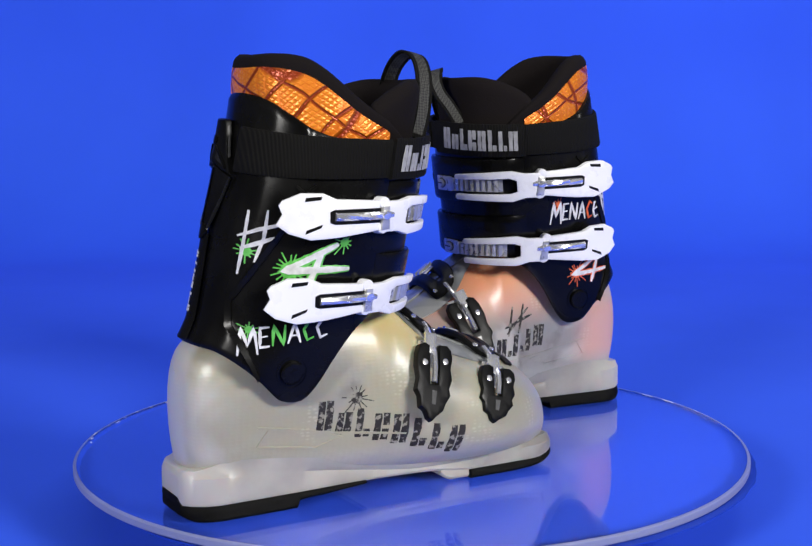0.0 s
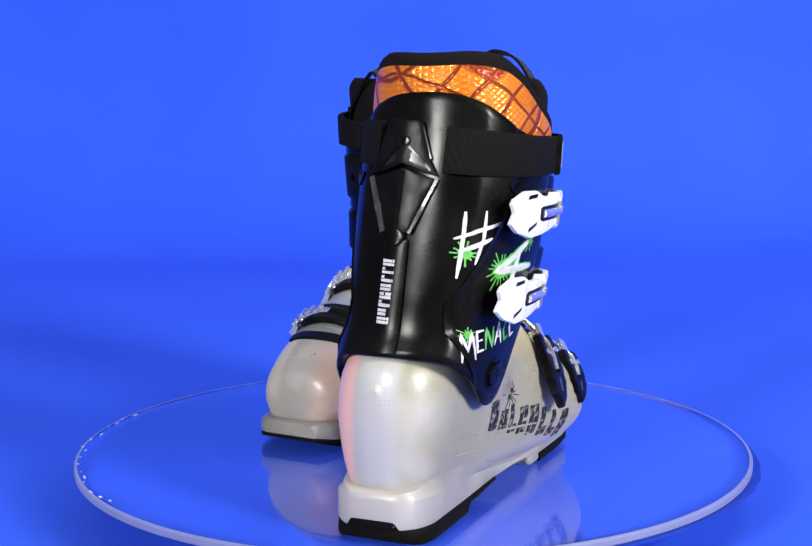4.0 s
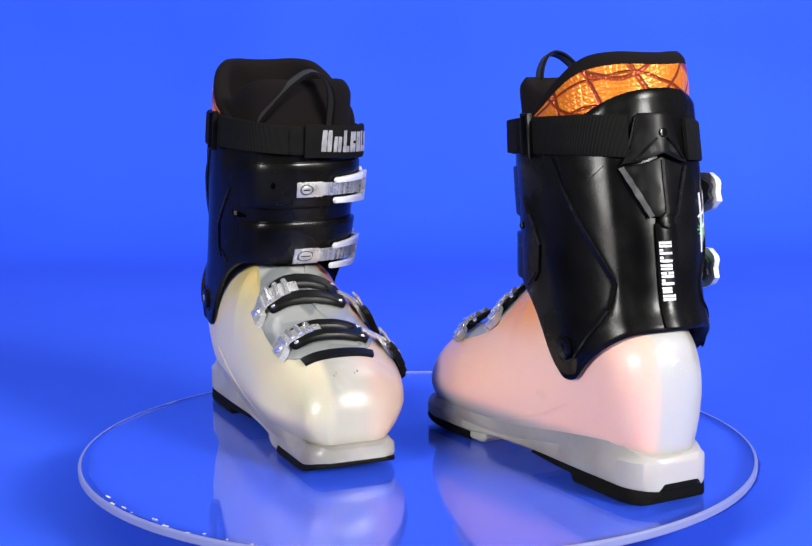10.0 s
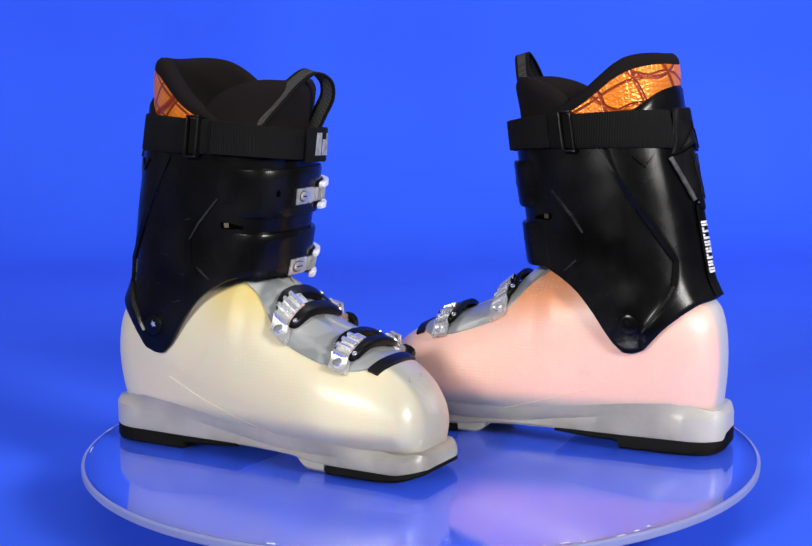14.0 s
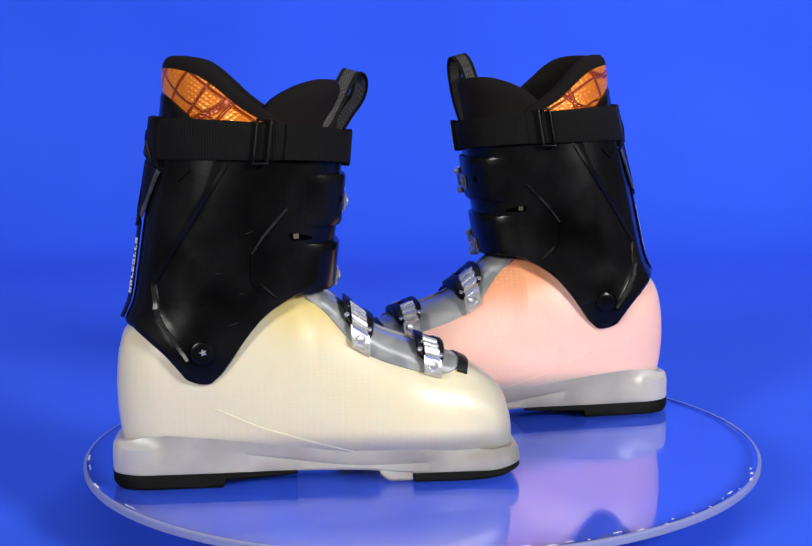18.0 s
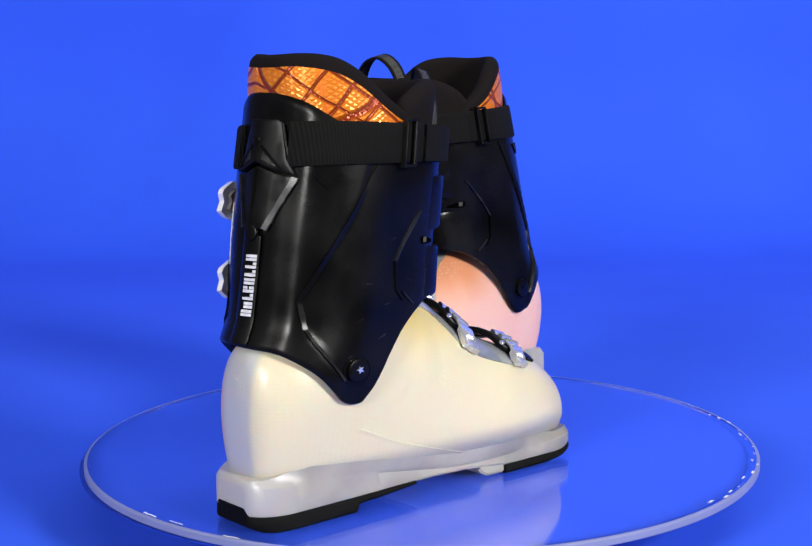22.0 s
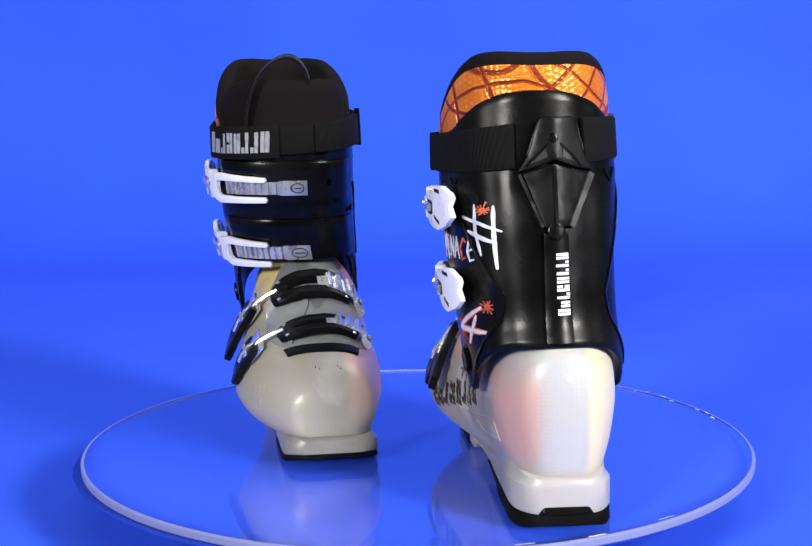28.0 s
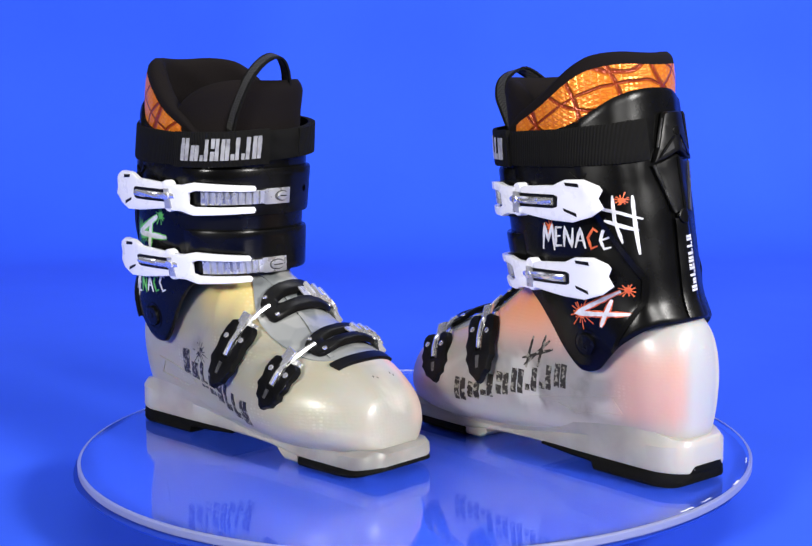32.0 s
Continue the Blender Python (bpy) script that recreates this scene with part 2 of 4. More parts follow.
def foil():
    m = material("orange_foil_fabric", (1.0, 0.2, 0.008), 0.32, 0.3)
    at = coords(m, (1.0, 1.0, 1.5), (0.3, 0.45, 0.2))
    mesh, tones = [node(m, "ShaderNodeTexVoronoi") for _ in range(2)]
    tones.inputs["Scale"].default_value = 40
    mesh.distance = "CHEBYCHEV"
    mesh.inputs["Scale"].default_value, mesh.inputs["Randomness"].default_value = 215, 0.15
    link(m, at, tones.inputs["Vector"])
    link(m, coords(m, (1.0, 1.0, 1.5), (0.5, 0.7, 0.6)), mesh.inputs["Vector"])
    nearest = None
    for turn, scale in (((0.6, 0.8, 0.7), 17), ((-0.5, -0.7, 0.9), 14), ((0.3, -0.3, -0.8), 9)):
        lines = node(m, "ShaderNodeTexWave")
        lines.inputs["Scale"].default_value, lines.inputs["Distortion"].default_value = scale, 1.7
        lines.inputs["Detail"].default_value, lines.inputs["Detail Scale"].default_value = 1.0, 1.6
        link(m, coords(m, turn=turn), lines.inputs["Vector"])
        if nearest is None:
            nearest = lines.outputs["Fac"]
            continue
        least = node(m, "ShaderNodeMath", operation="MINIMUM")
        link(m, nearest, least.inputs[0])
        link(m, lines.outputs["Fac"], least.inputs[1])
        nearest = least.outputs[0]
    seam = node(m, "ShaderNodeMapRange")
    seam.inputs["From Min"].default_value, seam.inputs["From Max"].default_value = 0.004, 0.055
    link(m, nearest, seam.inputs["Value"])
    relief = node(m, "ShaderNodeMath", operation="MULTIPLY_ADD")
    link(m, mesh.outputs["Distance"], relief.inputs[0])
    relief.inputs[1].default_value = -0.5
    link(m, seam.outputs["Result"], relief.inputs[2])
    bump(m, relief.outputs[0], 0.8, 0.0024)
    cell, dark, hue = node(m, "ShaderNodeValToRGB"), node(m, "ShaderNodeMix", data_type="RGBA"), node(m, "ShaderNodeMix", data_type="RGBA")
    cell.color_ramp.elements[0].position, cell.color_ramp.elements[1].position = 0.15, 0.7
    cell.color_ramp.elements[0].color, cell.color_ramp.elements[1].color = (1.0, 0.345, 0.028, 1), (0.80, 0.14, 0.007, 1)
    link(m, mesh.outputs["Distance"], cell.inputs["Fac"])
    link(m, seam.outputs["Result"], dark.inputs["Factor"])
    # seam lines drawn dark: crease shade put in with the thread's own tone
    dark.inputs[6].default_value = (0.33, 0.04, 0.004, 1)
    link(m, cell.outputs["Color"], dark.inputs[7])
    tone = node(m, "ShaderNodeValToRGB")
    tone.color_ramp.elements[0].color, tone.color_ramp.elements[1].color = (0.86, 0.76, 0.66, 1), (1, 1, 1, 1)
    link(m, tones.outputs["Color"], tone.inputs["Fac"])
    hue.blend_type = "MULTIPLY"
    hue.inputs["Factor"].default_value = 1.0
    link(m, dark.outputs[2], hue.inputs[6])
    link(m, tone.outputs["Color"], hue.inputs[7])
    link(m, hue.outputs[2], m.node_tree.nodes["Principled BSDF"].inputs["Base Color"])
    return m


FOIL = foil()


# ---- mesh helpers (boots are drawn in millimetres: x to the toe, lat to the outer side, z up) ----
def part(name, bm, mat, parent=None, label="", sharp=38):
    bmesh.ops.recalc_face_normals(bm, faces=bm.faces[:])
    for f in bm.faces:
        f.smooth = True
    for e in bm.edges:
        if len(e.link_faces) == 2 and e.calc_face_angle(0) > radians(sharp):
            e.smooth = False
    me = bpy.data.meshes.new(name)
    bm.to_mesh(me)
    bm.free()
    me.materials.append(mat)
    ob = new(name, me)
    if parent:
        ob.parent = parent
    if label:
        tagged(ob, label)
    return ob


def lerp_table(rows):
    xs, ys = [r[0] for r in rows], [r[1] for r in rows]

    def value(x):
        if x <= xs[0]:
            return ys[0]
        if x >= xs[-1]:
            return ys[-1]
        i = max(k for k in range(len(xs)) if xs[k] <= x)
        i = min(i, len(xs) - 2)
        x0, x1, y0, y1 = xs[i], xs[i + 1], ys[i], ys[i + 1]
        s0 = (y1 - ys[i - 1]) / (x1 - xs[i - 1]) if i else (y1 - y0) / (x1 - x0)
        s1 = (ys[i + 2] - y0) / (xs[i + 2] - x0) if i + 2 < len(xs) else (y1 - y0) / (x1 - x0)
        if (y1 - y0) * s0 <= 0:
            s0 = 0
        if (y1 - y0) * s1 <= 0:
            s1 = 0
        u, h = (x - x0) / (x1 - x0), x1 - x0
        return (2 * u**3 - 3 * u**2 + 1) * y0 + (u**3 - 2 * u**2 + u) * h * s0 + (3 * u**2 - 2 * u**3) * y1 + (u**3 - u**2) * h * s1

    return value


def spow(v, e):
    return math.copysign(abs(v) ** e, v)


def span(a, b, n):
    return [a + (b - a) * k / n for k in range(n + 1)]


LENGTH, LIFT = 0.985, 4.4  # the foot's length and the extra height of the sole pads


class Maker:
    """Builds meshes for one boot; side +1 is the left boot, -1 its mirror image."""

    def __init__(self, side):
        self.side = side
        self.lean, self.swing = (0.0255, 7.5) if side < 0 else (-0.0195, 2.6)

    def p(self, x, lat, z):
        """Metres from boot millimetres; each cuff stands at a lean and swing of its own above the hinge."""
        up = max(0.0, z - 112)
        x, lat = x + self.lean * up, lat + self.swing * min(1.1, up / 166)
        return Vector((0.001 * (x * LENGTH - 0.24), self.side * lat * 0.001, 0.001 * (z + LIFT * min(1.0, max(0.0, z) / 11))))

    def loft(self, rings, cap=True, closed=True):
        bm = bmesh.new()
        grid = [[bm.verts.new(self.p(*q)) for q in ring] for ring in rings]
        n = len(rings[0])
        for a, b in zip(grid, grid[1:]):
            for i in range(n if closed else n - 1):
                j = (i + 1) % n
                bm.faces.new((a[i], a[j], b[j], b[i]))
        if cap:
            bm.faces.new(grid[0])
            bm.faces.new(grid[-1])
        return bm

    def slab(self, fn, us, vs, closed=False):
        """A solid sheet: fn(u, v, k) gives the outer face for k = 0 and the inner one for k = 1."""
        bm = bmesh.new()
        g = [[[bm.verts.new(self.p(*fn(u, v, k))) for u in us] for v in vs] for k in (0, 1)]
        nu, nv = len(us), len(vs)
        loop = range(nu if closed else nu - 1)
        for k in (0, 1):
            for j in range(nv - 1):
                for i in loop:
                    q = (i + 1) % nu
                    bm.faces.new((g[k][j][i], g[k][j][q], g[k][j + 1][q], g[k][j + 1][i]))
        for i in loop:
            q = (i + 1) % nu
            for j in (0, nv - 1):
                bm.faces.new((g[0][j][i], g[0][j][q], g[1][j][q], g[1][j][i]))
        if not closed:
            for j in range(nv - 1):
                for i in (0, nu - 1):
                    bm.faces.new((g[0][j][i], g[0][j + 1][i], g[1][j + 1][i], g[1][j][i]))
        return bm

    def plate(self, outline, thick, fmap, step=6.0, bevel=0.8, bm=None):
        """An extruded outline (s, h), its upper edges rounded, bent by fmap(s, h, t) -> x, lat, z."""
        own = bmesh.new()
        base = own.faces.new([own.verts.new((s, h, 0)) for s, h in outline])
        top = bmesh.ops.extrude_face_region(own, geom=[base])
        verts = [v for v in top["geom"] if isinstance(v, bmesh.types.BMVert)]
        bmesh.ops.translate(own, vec=(0, 0, thick), verts=verts)
        if bevel:
            edges = [e for e in own.edges if all(v.co.z > thick / 2 for v in e.verts)]
            bmesh.ops.bevel(own, geom=edges, offset=bevel, segments=2, affect="EDGES", profile=0.6, clamp_overlap=True)
        bmesh.ops.triangulate(own, faces=[f for f in own.faces if len(f.verts) > 4])
        smin, smax = min(o[0] for o in outline), max(o[0] for o in outline)
        hmin, hmax = min(o[1] for o in outline), max(o[1] for o in outline)
        for lo_cut, hi_cut, gap, way in ((smin, smax, step, (1, 0, 0)), (hmin, hmax, max(step, 7.0) if step else 0, (0, 1, 0))):
            k = lo_cut + gap
            while gap and k < hi_cut - 0.5:
                bmesh.ops.bisect_plane(own, geom=own.verts[:] + own.edges[:] + own.faces[:], plane_co=(k * way[0], k * way[1], 0), plane_no=way)
                k += gap
        for v in own.verts:
            v.co = self.p(*fmap(*v.co))
        if bm is None:
            return own
        return joined(bm, own)

    def stroke(self, pts, width, fmap, bm=None, off=0.35, taper=0.5):
        """A brush stroke laid on a surface as a thin raised strip."""
        bm = bm or bmesh.new()
        fine = []
        for (s0, h0), (s1, h1) in zip(pts, pts[1:]):
            n = max(1, int(math.hypot(s1 - s0, h1 - h0) / 3.5))
            fine += [(s0 + (s1 - s0) * k / n, h0 + (h1 - h0) * k / n) for k in range(n)]
        fine.append(pts[-1])
        last = None
        for i, (s, h) in enumerate(fine):
            a, b = fine[max(0, i - 1)], fine[min(len(fine) - 1, i + 1)]
            dx, dy = b[0] - a[0], b[1] - a[1]
            d = math.hypot(dx, dy) or 1
            u = i / max(1, len(fine) - 1)
            w = width / 2 * (1 - taper * (2 * u - 1) ** 4) * (0.86 + 0.28 * random.random())
            nx, ny = -dy / d * w, dx / d * w
            row = [bm.verts.new(self.p(*fmap(s + nx, h + ny, 0))), bm.verts.new(self.p(*fmap(s + nx * 0.9, h + ny * 0.9, off))),
                   bm.verts.new(self.p(*fmap(s - nx * 0.9, h - ny * 0.9, off))), bm.verts.new(self.p(*fmap(s - nx, h - ny, 0)))]
            if last:
                for k in range(3):
                    bm.faces.new((last[k], last[k + 1], row[k + 1], row[k]))
            last = row
        return bm

    def tube(self, pts, radius, seg=8, flat=1.0, bm=None):
        """A bar along points in boot space; flat squeezes its height."""
        bm = bm or bmesh.new()
        rings = []
        for i, q in enumerate(pts):
            q = Vector(q)
            d = (Vector(pts[min(i + 1, len(pts) - 1)]) - Vector(pts[max(i - 1, 0)])).normalized()
            side = d.cross(Vector((1, 0.02, 0.03))).normalized()
            other = d.cross(side)
            rings.append([bm.verts.new(self.p(*(q + side * math.cos(t) * radius * flat + other * math.sin(t) * radius))) for t in (2 * math.pi * k / seg for k in range(seg))])
        for a, b in zip(rings, rings[1:]):
            for k in range(seg):
                bm.faces.new((a[k], a[(k + 1) % seg], b[(k + 1) % seg], b[k]))
        bm.faces.new(rings[0])
        bm.faces.new(rings[-1])
        return bm


def joined(bm, own):
    """Adds the mesh own to bm."""
    made = {v: bm.verts.new(v.co) for v in own.verts}
    for f in own.faces:
        bm.faces.new([made[v] for v in f.verts])
    own.free()
    return bm


def disc_outline(r, n=16, cx=0, cy=0):
    return [(cx + r * math.cos(2 * math.pi * k / n), cy + r * math.sin(2 * math.pi * k / n)) for k in range(n)]


# ---- the boot's forms ----
CUFF_BACK = lerp_table([(84, -10), (115, -9), (131, -4), (148, 4), (177, 10), (216, 17), (258, 26), (308, 35), (346, 38)])
CUFF_FRONT = lerp_table([(84, 150), (125, 160), (157, 169), (190, 174), (210, 177), (249, 182), (285, 186), (346, 191)])
CUFF_HALF = lerp_table([(84, 57), (110, 60), (155, 62), (200, 64.5), (250, 66.5), (300, 65.5), (325, 64), (346, 61)])
CUFF_YAW = lerp_table([(84, 0), (110, 1), (155, 3), (200, 5), (260, 5.5), (346, 5.5)])
CUFF_LOW = lerp_table([(-6, 131), (4, 128.5), (12, 124), (20, 118.5), (30, 110.5), (43, 97), (50, 90), (57, 87), (65, 86), (75, 88), (88, 101), (102, 121), (115, 138), (130, 149), (150, 157), (190, 158)])
CUFF_TOP = lerp_table([(25, 320), (34, 317), (46, 310), (58, 301), (75, 290), (100, 283), (190, 277)])
COLLAR_TOP = lerp_table([(30, 344), (45, 346), (65, 343), (79, 336), (94, 325), (107, 315), (124, 304), (138, 296), (152, 284), (160, 276)])
TONGUE_TOP = lerp_table([(100, 288), (117, 298), (125, 307), (138, 315), (152, 321), (167, 325), (176, 326), (190, 324)])
ROUND = 2.35
SPINE = 3.5  # how far the spine stands to the inner side


def cuff_at(a, z, off=0.0):
    """A point of the cuff at angle a (degrees; 0 front, 90 outer side, 180 back)."""
    xb, xf, w, yaw = CUFF_BACK(z), CUFF_FRONT(z), CUFF_HALF(z) + off, radians(CUFF_YAW(z))
    rx = (xf - xb) / 2
    c, s = math.cos(radians(a)), math.sin(radians(a))
    if s >= 0:
        e = 2 / ROUND
    else:
        e = 2 / (2.9 if c > 0 else 2.14 - 0.1 * min(1.0, max(0.0, (z - 285) / 45)))
    pp, qq = (rx + off) * spow(c, e), w * spow(s, e)
    cx, cy = xb + rx * math.cos(yaw), 3 + rx * math.sin(yaw)
    return cx + pp * math.cos(yaw) - qq * math.sin(yaw), cy + pp * math.sin(yaw) + qq * math.cos(yaw), z


EDGE_IN = lerp_table([(106, 52), (146, 28), (167, 27), (232, 70), (285, 92)])
EDGE_OUT = lerp_table([(106, 36), (148, 17), (166, 18), (222, 53), (262, 70)])


def smooth(v):
    v = min(1.0, max(0.0, v))
    return v * v * (3 - 2 * v)


def relief(x, z, outer):
    """The back panel of the cuff stands proud of the side panel along a bent edge."""
    edge = (EDGE_OUT if outer else EDGE_IN)(z)
    return 1.8 * (1 - smooth((x - edge + 2) / 4)) * smooth((x - CUFF_BACK(z) - 7) / 10)


def cuff_side(x, z, off, outer=True):
    """The cuff's outer or inner side at x."""
    lo, hi = 4.0, 176.0
    sign = 1 if outer else -1
    for _ in range(18):
        mid = (lo + hi) / 2
        if cuff_at(sign * mid, z)[0] > x:
            lo = mid
        else:
            hi = mid
    return cuff_at(sign * lo, z, off + relief(x, z, outer))


def cuff_cross(lat, z, off, front=True):
    """The cuff's front or back at a place across it."""
    lo, hi = (-88.0, 88.0) if front else (92.0, 268.0)
    for _ in range(18):
        mid = (lo + hi) / 2
        if (cuff_at(mid, z)[1] < lat) == front:
            lo = mid
        else:
            hi = mid
    return cuff_at(lo, z, off)


SHELL_TOP = lerp_table([(-11, 108), (-9, 122), (-4, 129), (4, 134), (14, 138), (25, 143), (60, 153), (100, 160), (140, 160), (162, 152), (180, 138), (204, 120), (229, 109), (256, 99), (282, 91), (302, 80), (314, 70), (321, 61), (325, 48)])
SHELL_OUT = lerp_table([(-11, 10), (-9, 19), (-4, 28.5), (4, 35.5), (14, 41), (25, 44.5), (60, 49), (100, 54), (140, 60), (180, 70), (205, 75), (230, 77), (256, 73), (281, 63), (301, 51), (312, 42), (320, 34), (325, 23)])
SHELL_IN = lerp_table([(-11, 10), (-9, 19), (-4, 28.5), (4, 35.5), (14, 41), (25, 44.5), (60, 49), (100, 51), (140, 53), (180, 55), (230, 57), (256, 53.5), (281, 48), (301, 42.5), (312, 39), (320, 32), (325, 23)])
SHELL_MID = lerp_table([(-11, 72), (25, 85), (60, 86), (100, 72), (140, 60), (180, 52), (240, 44), (300, 38), (325, 32)])


def shell_at(x, f, off=0.0):
    """A point of the lower shell: section at x, angle f (degrees; 0 outer side, 90 top, 180 inner side, 270 bottom)."""
    c, s = math.cos(radians(f)), math.sin(radians(f))
    w = (SHELL_OUT(x) if c > 0 else SHELL_IN(x)) + off
    mid, top = SHELL_MID(x), SHELL_TOP(x) + off
    if s >= 0:
        e = 2 / 2.25 if x > 150 else 2 / 2.6
        lat, z = w * spow(c, e), mid + (top - mid) * spow(s, e)
    else:
        lat, z = w * spow(c, 2 / 3.2), mid + (mid - 11 + off) * spow(s, 2 / 2.6)
        lat *= 1 - 0.16 * min(1, (mid - z) / max(1, mid - 11))
    back = max(0.0, 1 - (x + 11) / 60)
    toe = max(0.0, (x - 240) / 85) ** 1.5
    return x + back * 0.0019 * (z - 74) ** 2 - 5.0 * toe, lat, z


def shell_side(x, z, off, outer=True):
    lo, hi = -80.0, 86.0
    for _ in range(18):
        mid = (lo + hi) / 2
        if shell_at(x, mid if outer else 180 - mid)[2] < z:
            lo = mid
        else:
            hi = mid
    return shell_at(x, lo if outer else 180 - lo, off)


def sole_outline(x):
    """Half width of the sole at x."""
    u = min(1.0, max(0.0, (x - 50) / 130))
    w = 38.5 + 3.5 * u * u * (3 - 2 * u) - 4.0 * math.exp(-((x - 145) / 55) ** 2)
    if x < 16:
        w -= 25 * (1 - math.sqrt(max(0.0, 1 - ((16 - x) / 32.3) ** 2)))
    if x > 302:
        w -= 19 * (1 - math.sqrt(max(0.0, 1 - ((x - 302) / 25.5) ** 2)))
    return w


def sole_block(mk, xs, low, high, flare=0.0, blend=False):
    """A length of the sole between two height lines."""
    rings = []
    for x in xs:
        w, a, b = sole_outline(x) + flare, low(x), high(x)
        r = min(1.6, (b - a) / 3)
        if blend:
            b -= 5 * max(0.0, (-10 - x) / 6) ** 2 + 4 * max(0.0, (x - 318) / 9) ** 2
            top = b + 2 + 9 * max(0.0, min(1, (x + 6) / 34, (300 - x) / 40))
            wo, wi = [min(w + 6, abs(shell_side(min(max(x, -4), 322), top, -0.8, o)[1])) for o in (True, False)]
            k = max(0.0, min(1, (x + 8) / 40, (298 - x) / 60))
            k = k * k * (3 - 2 * k)
            wo, wi = [max(w - 6, q) * k + (w - 5) * (1 - k) for q in (wo, wi)]
            rings.append([(x, -w + r, a), (x, w - r, a), (x, w, a + r), (x, w - 0.3, b - 3), (x, w * 0.4 + wo * 0.6 - 0.4, b), (x, wo, top), (x, -wi, top), (x, -w * 0.4 - wi * 0.6 + 0.4, b), (x, -w + 0.3, b - 3), (x, -w, a + r)])
            continue
        rings.append([(x, -w + r, a), (x, w - r, a), (x, w, a + r), (x, w - 0.6, b - r), (x, w - 0.6 - r, b), (x, -w + 0.6 + r, b), (x, -w + 0.6, b - r), (x, -w, a + r)])
    return mk.loft(rings)


# ---- one boot ----
LETTERS = {
    "M": [[(0, 0), (0.2, 1), (0.48, 0.35), (0.85, 1), (1, 0)]],
    "E": [[(0.95, 0.98), (0.05, 0.95), (0, 0.02), (0.95, 0.06)], [(0.02, 0.5), (0.75, 0.55)]],
    "N": [[(0, 0), (0.08, 1), (0.85, 0.02), (0.95, 1)]],
    "A": [[(0, 0), (0.5, 1), (1, 0)], [(0.2, 0.38), (0.8, 0.38)]],
    "C": [[(1, 0.85), (0.55, 1), (0.05, 0.55), (0.4, 0.02), (1, 0.15)]],
    "e": [[(0.1, 0.45), (0.8, 0.6), (0.7, 0.98), (0.25, 0.9), (0.05, 0.45), (0.4, 0.02), (1, 0.12)]],
}


def blocks(mk, x0, z0, dx, dz, tall, count, fmap, order, lean=0.0):
    """A maker's mark as a row of plain worn slabs."""
    made = []
    for k in range(count):
        bm = bmesh.new()
        made.append(bm)
        s, h, w, kind = x0 + dx * k, z0 + dz * k, abs(dx) * 0.82, order[k % len(order)]
        tl = tall * (0.95 + 0.1 * random.random()) * (0.74 if kind == 1 else 1.0)
        for q, low, high in SLABS[kind]:
            mk.stroke([(s + q * w + lean * low, h + tl * low), (s + q * w + lean * high, h + tl * high)], w * 0.46, fmap, bm, taper=0.05)
    return made


MARK_ORDER = [0, 1, 2, 3, 0, 2, 2, 0]
SLABS = [  # place across, low end, high end of each bar
    [(-0.26, 0, 1), (0.27, 0, 1)],
    [(-0.26, 0, 1), (0.27, 0, 1)],
    [(-0.2, 0, 1), (0.32, 0, 0.28)],
    [(-0.26, 0, 1), (0.27, 0, 0.42), (0.27, 0.55, 1)],
]


def splat(mk, s, h, r, spikes, fmap, width=1.6):
    """A splash of paint: a blot with rays and drops."""
    pts = []
    for k in range(spikes):
        t = 2 * math.pi * (k + 0.5 * random.random()) / spikes
        wide = 0.42 * math.pi / spikes
        l, base = r * (0.65 + 0.8 * random.random() ** 2), r * (0.38 + 0.14 * random.random())
        tip = 0.35 * width / l
        pts += [(base, t - wide), (l, t - tip), (l * 1.04, t), (l, t + tip), (base * 0.96, t + wide)]
    return mk.plate([(s + q * math.cos(t), h + q * math.sin(t)) for q, t in pts], 0.22, fmap, 3, 0)


